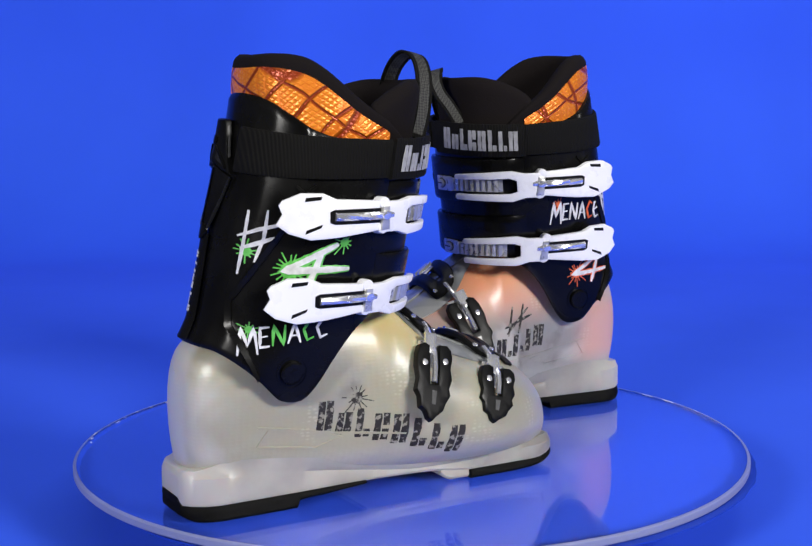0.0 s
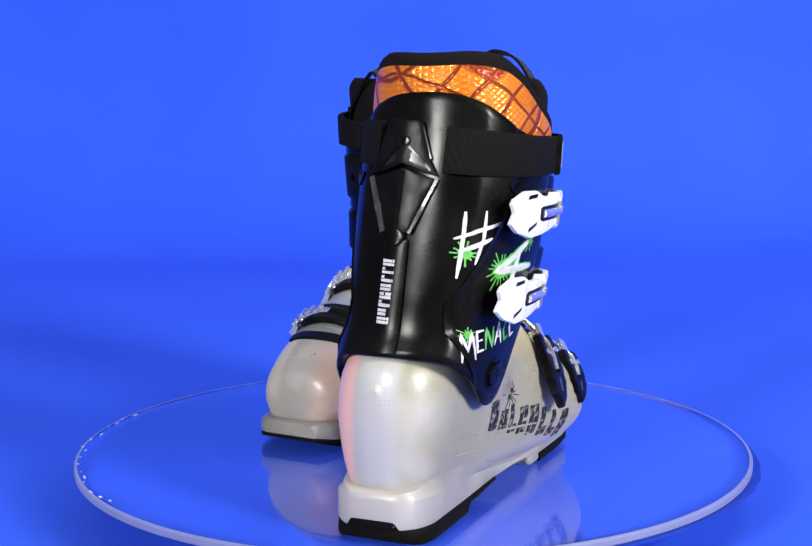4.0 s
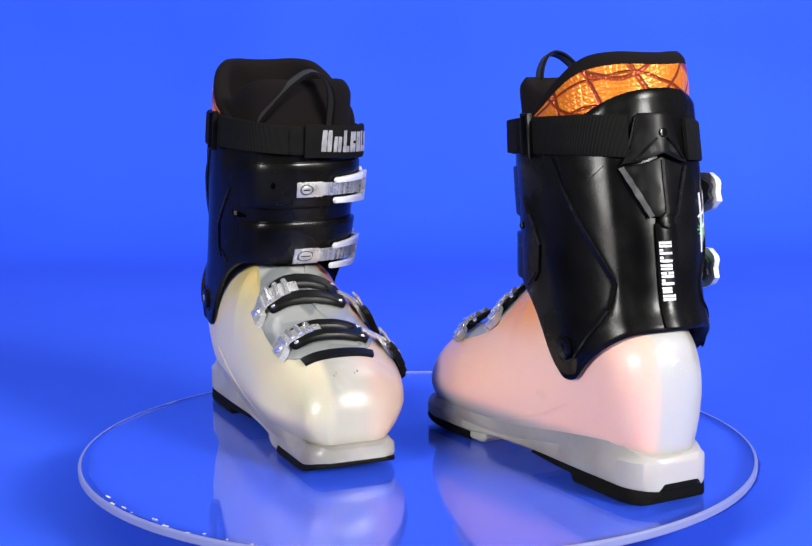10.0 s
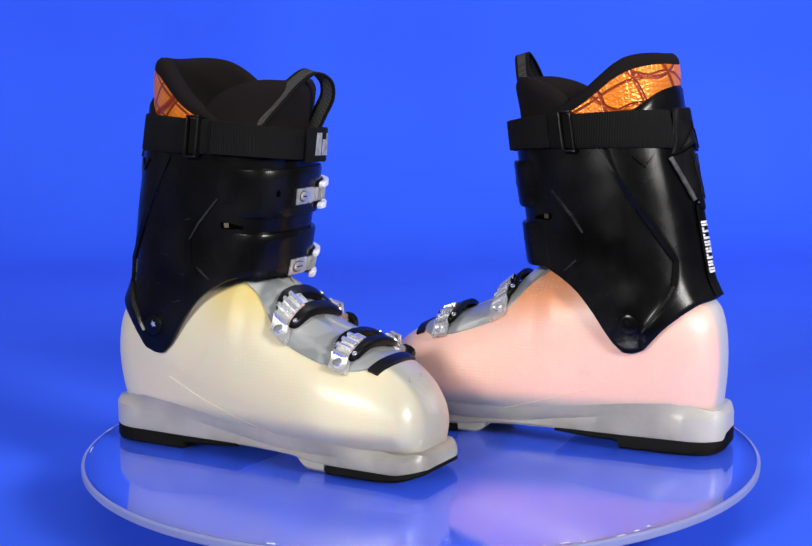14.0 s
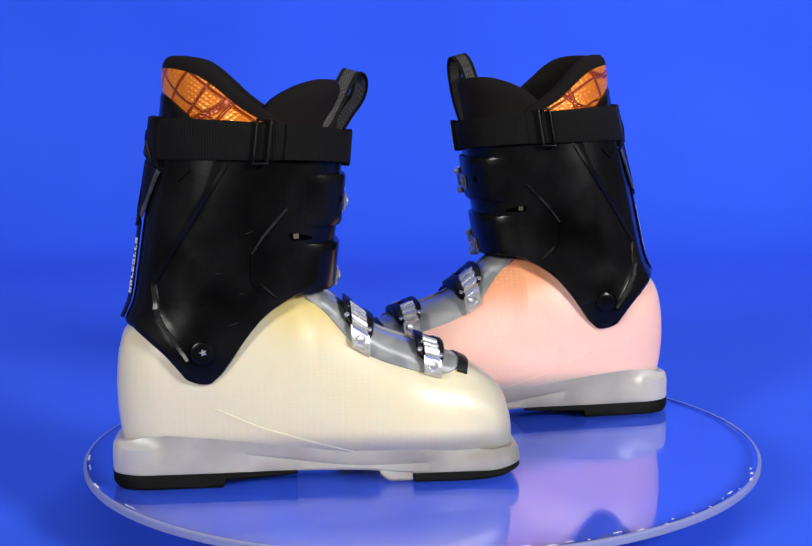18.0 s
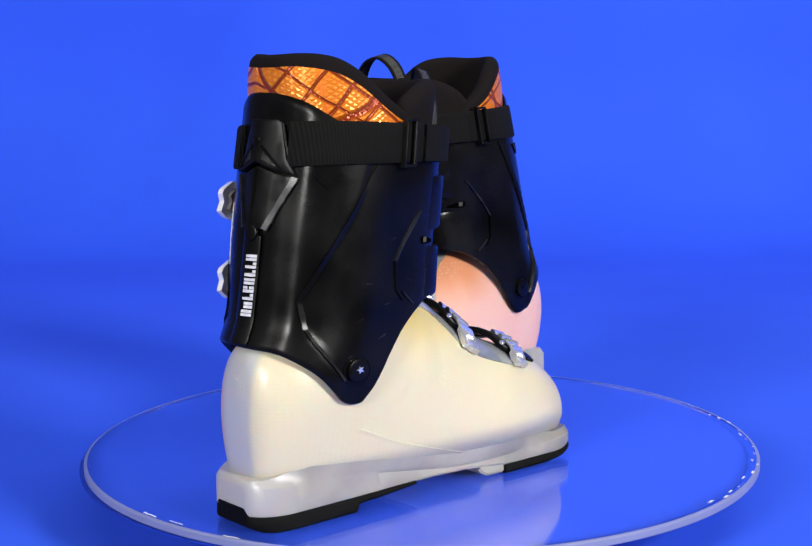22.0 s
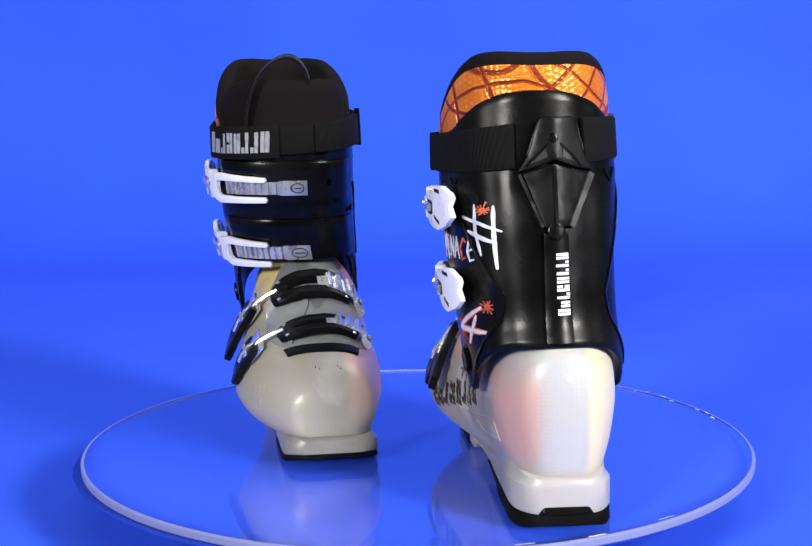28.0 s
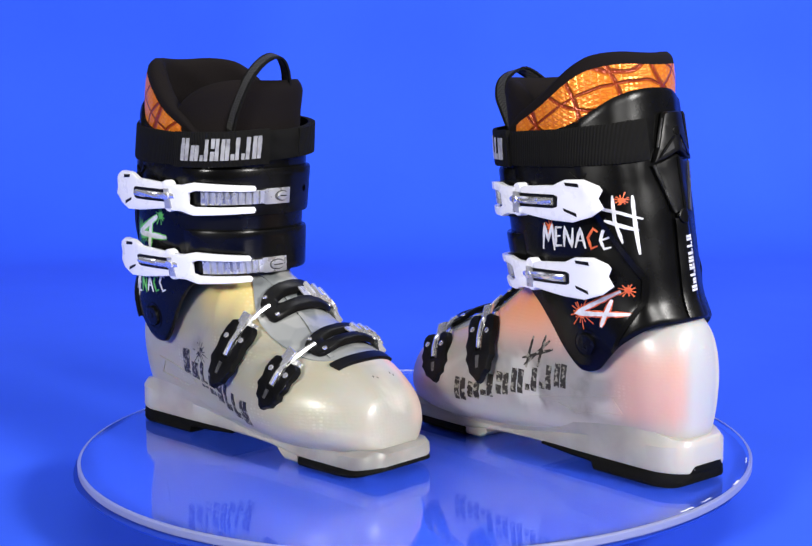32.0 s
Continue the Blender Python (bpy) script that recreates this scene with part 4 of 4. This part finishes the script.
    # graphics on the outer side
    out_map = lambda s, h, t: cuff_side(s, h, 0.15 + t)
    d = outer_words
    if d > 0:
        hx, hz, wx, wz, wl = 32, 213, 21, 126, 67
        four = [(92, 206), (51, 188), (102, 187), (80, 202), (69, 174)]
    else:
        hx, hz, wx, wz, wl = 31, 213, 101, 186, 62
        four = [(32, 156), (70, 135), (22, 138), (38, 149), (46, 126)]
    bm = mk.stroke([(hx - 8, hz + 1), (hx + 4, hz + 6), (hx + 24, hz + 11)], 2.6, out_map)
    mk.stroke([(hx - 7, hz - 8), (hx + 14, hz)], 3.0, out_map, bm)
    mk.stroke([(hx - 1, hz + 20), (hx - 6, hz - 10), (hx - 9, hz - 27)], 2.2, out_map, bm)
    mk.stroke([(hx + 10, hz + 20), (hx + 7, hz), (hx + 1, hz - 18)], 2.3, out_map, bm)
    part("hash_mark", bm, INK_WHITE, cuff, "white brushed hash mark")
    part("paint_splash", splat(mk, hx - 4 if d > 0 else hx + 4, hz - 10 if d > 0 else hz + 16, 8 if d > 0 else 5, 11, lambda s, h, t: out_map(s, h, t * 0.4 - 0.1)), ink, cuff, "splash of coloured paint")
    big = 1.0 if d > 0 else 0.72
    for (px, pz), r, n in ((four[1], 15, 17), (four[0], 8, 10)):
        part("paint_splash", splat(mk, px + 5 * d, pz + 1, r * big, n, lambda s, h, t: out_map(s, h, t * 0.4 - 0.1), 1.6), ink, cuff, "splash of coloured paint")
    bm = mk.stroke(four[:3], 8.0 * big, lambda s, h, t: out_map(s, h, t * 0.5 - 0.1))
    mk.stroke(four[3:], 7.6 * big, lambda s, h, t: out_map(s, h, t * 0.5 - 0.1), bm)
    part("paint_edge", bm, ink, cuff, "ragged coloured edge of the numeral")
    bm = mk.stroke(four[:3], 5.2 * big, out_map)
    mk.stroke(four[3:], 5.2 * big, out_map, bm)
    part("number_four", bm, INK_WHITE, cuff, "white brushed numeral four")
    widths = [1.35, 0.75, 1.0, 1.0, 0.9, 0.95]
    at, total = 0.0, sum(widths) + 0.18 * 5
    for i, (ch, w) in enumerate(zip("MENACe" if d < 0 else "MENACC", widths)):
        tall = (20 if i == 0 else 15.5) * (1.0 if d > 0 else 1.05)
        unit = wl / total
        bm = bmesh.new()
        lift_z = wz + (0.0 if i == 0 else 3.5) + (at * unit * 0.10 if d > 0 else 0)
        for line in LETTERS[ch]:
            mk.stroke([(wx + d * (at + u * w) * unit, lift_z + v * tall) for u, v in line], 2.5, out_map, bm)
        part("letter", bm, ink if i in ((2, 4) if d > 0 else (4,)) else INK_WHITE, cuff, "brushed letter")
        at += w + 0.18
    part("paint_splash", splat(mk, wx + d * 8, wz + 19, 6, 10, lambda s, h, t: out_map(s, h, t * 0.3 - 0.12), 1.3), ink, cuff, "splash of coloured paint")

    # worn print on the lower shell
    sh_map = lambda s, h, t: shell_side(s, h, 0.1 + t)
    if d > 0:
        mark = blocks(mk, 93, 58, 15.4, -4.0, 23, 8, sh_map, MARK_ORDER, 2)
        extra = splat(mk, 120, 82, 11, 13, lambda s, h, t: sh_map(s, h, t * 0.4), 1.0)
    else:
        mark = blocks(mk, 206, 40, -15.0, 3.6, 21, 8, sh_map, MARK_ORDER, -2)
        extra = mk.stroke([(140, 86), (108, 97)], 2.6, sh_map)
        mk.stroke([(138, 80), (112, 104)], 2.4, sh_map, extra)
        mk.stroke([(130, 106), (136, 78)], 2.5, sh_map, extra)
        mk.stroke([(117, 108), (124, 80)], 2.5, sh_map, extra)
    for bm in mark:
        part("maker_mark", bm, INK_DARK, shell, "worn black mark on the shell")
    part("print_mark", extra, INK_DARK, shell, "black brushed print on the shell")

    # power strap
    strap_z = lambda a: 274 - 4.7 * math.cos(radians(a)) - 5 * math.sin(radians(a))
    strap_h = lambda a: 16.5 - 3.5 * (0.5 + 0.5 * math.cos(radians(a)))
    strap = part("power_strap", mk.slab(lambda a, v, k: cuff_at(a, strap_z(a) + strap_h(a) * (2 * v - 1), (4.2 - (0.8 if v in (0, 1) else 0)) if k == 0 else 0.6),
                                        span(-160, 160, 90), [0, 0.06, 0.3, 0.5, 0.7, 0.94, 1]), STRAP, boot, "black webbing power strap round the cuff top")
    a_lab0, a_lab1 = (2, 70) if side < 0 else (-5, 68)
    part("strap_label", mk.slab(lambda a, v, k: cuff_at(a, strap_z(a) + 15.2 * (2 * v - 1), (7.4 - (0.6 if v in (0, 1) else 0)) if k == 0 else 3.8), span(a_lab0, a_lab1, 30), [0, 0.06, 0.5, 0.94, 1]), STRAP, strap, "black label end of the strap")
    lab_map = lambda s, h, t: cuff_at(s, strap_z(s) + h, 7.5 + t)
    step = (a_lab1 - a_lab0 - 10) / 8
    for bm in blocks(mk, a_lab0 + 5 + step / 2 if side > 0 else a_lab1 - 5 - step / 2, -9.5, side * step, 0, 19, 8, lambda s, h, t: lab_map(s, h, t), MARK_ORDER, 0.8 * side):
        part("maker_mark", bm, INK_GREY, strap, "grey printed mark")
    ab = -60
    while cuff_at(ab, 279)[0] > 120:
        ab -= 0.5
    loop_map = lambda s, h, t: cuff_at(ab + s / 2.0, strap_z(ab) + h, 3.8 + t)
    bm = mk.plate([(-4, -18), (4, -18), (4, -16), (-4, -16)], 5, loop_map, 4, 1)
    mk.plate([(-4, 16), (4, 16), (4, 18), (-4, 18)], 5, loop_map, 4, 1, bm)
    mk.plate([(-4, -16.5), (-2, -16.5), (-2, 16.5), (-4, 16.5)], 5, loop_map, 4, 1, bm)
    mk.plate([(2, -16.5), (4, -16.5), (4, 16.5), (2, 16.5)], 5, loop_map, 4, 1, bm)
    part("strap_loop", bm, BLACK_SATIN, strap, "black plastic strap loop")
    part("strap_overlap", mk.slab(lambda a, v, k: cuff_at(a, strap_z(a) + (strap_h(a) - 0.6) * (2 * v - 1), 6.4 if k == 0 else 4), span(ab + 8, -16, 20), [0, 0.06, 0.5, 0.94, 1]), STRAP, strap, "folded back end of the webbing")

    # liner
    def collar(u, v, k):
        a = u
        x = cuff_at(a, 330)[0]
        hi = COLLAR_TOP(x)
        z = 257 + (hi - 257) * v
        bulge = 1.2 * math.sin(math.pi * min(1, max(0, (v - 0.75) / 0.25)))
        lip = 3.5 if v == 1 else (1.2 if v > 0.97 else 0)
        return cuff_at(a, z, (-2.2 + bulge - lip) if k == 0 else (-15 + lip - bulge))

    liner = part("liner", mk.slab(collar, span(44, 316, 84), [0, 0.3, 0.6, 0.75, 0.8, 0.85, 0.9, 0.94, 0.975, 1]), FABRIC, boot, "black padded fabric liner collar", 70)

    def panel(u, v, k):
        x = cuff_at(u, 330)[0]
        lo, hi = CUFF_TOP(cuff_at(u, 300)[0]) - 8, COLLAR_TOP(x) - 9.5 - 2.5 * math.sin(math.pi * min(1, max(0, (x - 40) / 90)))
        z = lo + (max(hi, lo + 0.3) - lo) * v
        puff = 1.2 * math.sin(math.pi * v) + 2.4 * v
        return cuff_at(u, z, (-3.2 + puff) if k == 0 else -6)

    part("foil_panel", mk.slab(panel, span(70, 290, 110), span(0, 1, 10)), FOIL, liner, "quilted shiny orange foil panel")

    def tongue(u, v, k):
        a = -4 + 86 * u
        top = TONGUE_TOP(cuff_at(a, 320, -6)[0])
        z = 245 + (top - 245) * v
        lip = 5 * max(0, (v - 0.86) / 0.14) ** 2
        return cuff_at(a, z, (-6 + 9 * max(0, v - 0.6) * max(0.0, math.cos(radians(a))) - lip) if k == 0 else (-19 + lip))

    part("tongue", mk.slab(tongue, span(-1, 1, 30), [0, 0.3, 0.5, 0.65, 0.75, 0.82, 0.88, 0.92, 0.96, 1]), FABRIC, liner, "padded black fabric tongue", 70)
    # added sheet across the liner in place of its dark depth
    part("liner_fill", mk.plate([cuff_at(a, 257, -10)[:2] for a in span(0, 350, 35)], 2, lambda s, h, t: (s, h, 257 + t), 0, 0), FABRIC, liner, "added sheet standing in for the liner's dark inside")
    # pull loop: a webbing ribbon
    if side > 0:
        path = [(160, -33, 282), (170, -30, 293), (180, -18, 309), (188, -4, 324), (195, 10, 332), (202, 22, 325), (200, 28, 312), (190, 31, 298), (178, 33, 280)]
    else:
        path = [(170, 51, 281), (177, 48, 303), (183, 39, 327), (186, 25, 342), (185, 9, 346), (181, -3, 337), (177, -9, 320), (171, -11, 291)]
    fine = []
    for i in range(len(path) - 1):
        p0, p1, p2, p3 = [Vector(path[min(max(i + j, 0), len(path) - 1)]) for j in (-1, 0, 1, 2)]
        for q in range(5):
            u = q / 5
            fine.append(0.5 * (2 * p1 + (p2 - p0) * u + (2 * p0 - 5 * p1 + 4 * p2 - p3) * u * u + (3 * p1 - p0 - 3 * p2 + p3) * u**3))
    fine.append(Vector(path[-1]))

    def ribbon(i, v, k, half=7.0, lift=0.0):
        q = fine[i]
        dirn = (fine[min(i + 1, len(fine) - 1)] - fine[max(i - 1, 0)]).normalized()
        wide = Vector((1, 0.15, -0.25))
        wide = (wide - dirn * wide.dot(dirn)).normalized()
        nor = dirn.cross(wide)
        return tuple(q + wide * (half * (2 * v - 1)) + nor * ((0.9 + lift) * (1 if k == 0 else -1)))

    part("pull_loop", mk.slab(ribbon, list(range(len(fine))), [0, 0.5, 1]), STRAP, liner, "black webbing pull loop")
    part("loop_weave", mk.slab(lambda i, w, k: ribbon(i, 0.5 + 0.3 * (2 * w - 1), k, 7.0, 0.25), list(range(1, len(fine) - 1)), [0, 1]), REFLECT, liner, "grey dotted weave of the loop")

    # buckles
    lever_buckle(mk, boot, 229, 49 if side < 0 else 45, 118 if side < 0 else 114)
    lever_buckle(mk, boot, 167, 41 if side < 0 else 36, 109 if side < 0 else 104)
    toe_buckle(mk, boot, 194, 65, 119, (172, 78, 64))
    toe_buckle(mk, boot, 254, 65, 119, (234, 75, 53))
    return boot


REFLECT = material("grey_dotted_weave", (0.05, 0.05, 0.05), 0.7)
_check = node(REFLECT, "ShaderNodeTexChecker")
_check.inputs["Scale"].default_value = 620
_check.inputs["Color1"].default_value, _check.inputs["Color2"].default_value = (0.006, 0.006, 0.006, 1), (0.04, 0.04, 0.036, 1)
link(REFLECT, coords(REFLECT, turn=(0.5, 0.6, 0.4)), _check.inputs["Vector"])
link(REFLECT, _check.outputs["Color"], REFLECT.node_tree.nodes["Principled BSDF"].inputs["Base Color"])


# ---- the setting ----
CLOTH_Z = -0.042


def sweep():
    """Blue cloth: a floor that rolls up into the back wall, with slow waves."""
    bm = bmesh.new()
    prof = [(y, CLOTH_Z) for y in span(-0.62, 1.5, 20)]
    prof += [(1.5 + 0.45 * math.sin(t), CLOTH_Z + 0.45 * (1 - math.cos(t))) for t in span(0.12, math.pi / 2, 10)]
    prof += [(1.95, z) for z in span(0.45, 2.4, 12)]
    xs = span(-2.4, 2.4, 70)
    grid = []
    for y, z in prof:
        row = []
        for x in xs:
            fold = 0.012 * noise.noise((x * 2.1, y * 0.6, z * 0.6)) + 0.006 * noise.noise((x * 5.0, 3, z * 1.4))
            on_wall = min(1, max(0, (z + 0.08) / 0.4))
            row.append(bm.verts.new((x, y - fold * on_wall * 2, z + 0.004 * noise.noise((x * 3, y * 3, 7)) * (1 - on_wall))))
        grid.append(row)
    for a, b in zip(grid, grid[1:]):
        for i in range(len(xs) - 1):
            bm.faces.new((a[i], a[i + 1], b[i + 1], b[i]))
    return tagged(part("backdrop", bm, BLUE, None), "plain bright blue cloth backdrop sweeping up from the table", "backdrop", kind="structure")


def box(name, x0, x1, y0, y1, z0, z1, mat, label):
    bm = bmesh.new()
    bmesh.ops.create_cube(bm, size=1)
    for v in bm.verts:
        v.co = ((x0 + x1) / 2 + v.co.x * (x1 - x0), (y0 + y1) / 2 + v.co.y * (y1 - y0), (z0 + z1) / 2 + v.co.z * (z1 - z0))
    return tagged(part(name, bm, mat), label, name.split("_")[0], kind="structure")


sweep()
# unseen table and room, assumed round the set to close it off
box("table", -2.4, 2.4, -0.6, 1.9, -0.95, -0.06, ROOM, "plain grey table under the blue cloth")
box("wall_north", -2.6, 2.6, 2.3, 2.4, -0.95, 2.6, ROOM, "plain grey studio wall")
box("wall_south", -2.6, 2.6, -3.3, -3.2, -0.95, 2.6, ROOM, "plain grey studio wall")
box("wall_east", 2.6, 2.7, -3.3, 2.4, -0.95, 2.6, ROOM, "plain grey studio wall")
box("wall_west", -2.7, -2.6, -3.3, 2.4, -0.95, 2.6, ROOM, "plain grey studio wall")
box("floor", -2.7, 2.7, -3.3, 2.4, -1.0, -0.95, ROOM, "plain grey studio floor")
box("ceiling", -2.7, 2.7, -3.3, 2.4, 2.6, 2.65, ROOM, "plain grey studio ceiling")

DISC_R, DISC_TOP, DISC_THICK = 0.303, 0.004, 0.007
OFF_CENTRE = Vector((-0.0046, -0.0007, 0))


def turntable():
    table = tagged(new("turntable"), "clear acrylic turntable disc with a pale worn rim", "turntable")
    n = 160
    rings = []
    for r, z in ((0.004, DISC_TOP), (DISC_R - 0.003, DISC_TOP), (DISC_R - 0.003, DISC_TOP - DISC_THICK), (0.004, DISC_TOP - DISC_THICK)):
        rings.append([(r * math.cos(2 * math.pi * k / n), r * math.sin(2 * math.pi * k / n), z) for k in range(n)])
    bm = bmesh.new()
    vs = [[bm.verts.new(q) for q in ring] for ring in rings]
    for a, b in zip(vs, vs[1:]):
        for k in range(n):
            bm.faces.new((a[k], a[(k + 1) % n], b[(k + 1) % n], b[k]))
    bm.faces.new(vs[0])
    bm.faces.new(vs[-1])
    disc = part("disc", bm, ACRYLIC, table)
    disc.visible_shadow = False
    bm = bmesh.new()
    prof = [(DISC_R - 0.0028, DISC_TOP), (DISC_R - 0.0008, DISC_TOP - 0.0002), (DISC_R, DISC_TOP - 0.0012), (DISC_R, DISC_TOP - DISC_THICK + 0.0012), (DISC_R - 0.0008, DISC_TOP - DISC_THICK + 0.0002), (DISC_R - 0.0028, DISC_TOP - DISC_THICK)]
    vs = [[bm.verts.new((r * math.cos(2 * math.pi * k / n), r * math.sin(2 * math.pi * k / n), z)) for r, z in prof] for k in range(n)]
    for k in range(n):
        a, b = vs[k], vs[(k + 1) % n]
        for j in range(len(prof)):
            bm.faces.new((a[j], b[j], b[(j + 1) % len(prof)], a[(j + 1) % len(prof)]))
    part("disc_rim", bm, ACRYLIC_EDGE, table, "pale frosted rim of the disc")
    # chips of white along one stretch of the rim
    for k, start in enumerate([CHIP_FROM + 3.9 * q + 3.0 * random.random() for q in range(16)] + [27, 33, 44, 57]):
        a0 = radians(start)
        a1 = a0 + radians(0.35 + 1.3 * random.random() ** 2 + (2.4 if k > 15 else 0))
        r0 = DISC_R - 0.003 - 0.006 * random.random()
        r1 = r0 + 0.0012 + 0.002 * random.random()
        bm = bmesh.new()
        lo, hi = [], []
        for q, a in enumerate(span(a0, a1, 3)):
            for r, row in ((r0 + 0.0006 * (q % 2), lo), (r1 - 0.0005 * ((q + 1) % 2), hi)):
                row.append(bm.verts.new((r * math.cos(a), r * math.sin(a), DISC_TOP + 0.0005)))
        for i in range(3):
            bm.faces.new((lo[i], lo[i + 1], hi[i + 1], hi[i]))
        part("rim_chip", bm, ACRYLIC_CHIP, table, "small white chip on the rim")
    for ob in table.children:
        ob.location = OFF_CENTRE
    # assumed base that carries the disc, hidden under the film
    base = bmesh.new()
    rings = [[(r * math.cos(2 * math.pi * k / 48), r * math.sin(2 * math.pi * k / 48), z) for k in range(48)] for r, z in ((0.09, -0.040), (0.09, -0.03), (0.12, -0.018), (0.270, -0.013), (0.276, -0.0095), (0.276, -0.0070), (0.274, -0.0054))]
    vs = [[base.verts.new(q) for q in ring] for ring in rings]
    for a, b in zip(vs, vs[1:]):
        for k in range(48):
            base.faces.new((a[k], a[(k + 1) % 48], b[(k + 1) % 48], b[k]))
    base.faces.new(vs[0])
    base.faces.new(vs[-1])
    # a torn-edged sheet of blue film under the disc
    film = bmesh.new()
    low, high = [], []
    for k in range(240):
        a = 2 * math.pi * k / 240
        torn = 0.0025 * noise.noise((2.2 * math.cos(a), 2.2 * math.sin(a), 4)) + 0.0014 * noise.noise((19 * math.cos(a), 19 * math.sin(a), 9))
        r = 0.301 + torn
        for z, row in ((-0.0048, low), (-0.0036, high)):
            row.append(film.verts.new((r * math.cos(a), r * math.sin(a), z)))
    for k in range(240):
        film.faces.new((low[k], low[(k + 1) % 240], high[(k + 1) % 240], high[k]))
    film.faces.new(low)
    film.faces.new(high)
    part("film_sheet", film, BLUE_FILM, table, "torn-edged blue film under the clear disc").location = (0.0015, -0.0062, 0)
    part("platter", base, BLUE_BASE, table, "blue cloth covered base under the clear disc").location = OFF_CENTRE * 0.7
    return table


CHIP_FROM = 120
table = turntable()
boot_a = ski_boot(-1, INK_GREEN, "black and milky ski boot with green paint marks on the turntable")
boot_b = ski_boot(1, INK_ORANGE, "black and milky ski boot with orange paint marks on the turntable")

# ---- movement ----
TURN_RATE = 8.9428  # degrees a second
AT_A = pose(-0.1761, -0.2002, DISC_TOP, 0, 0, 30.03)
AT_B = pose(0.1871, 0.1822, DISC_TOP, 0, 0, -155.53)


def motions():
    times = [0.5 * k for k in range(65)]
    for thing, rest in ((table, Matrix()), (boot_a, AT_A), (boot_b, AT_B)):
        walk(thing, [(t, pose(0, 0, 0, 0, 0, TURN_RATE * t) @ rest) for t in times])


motions()
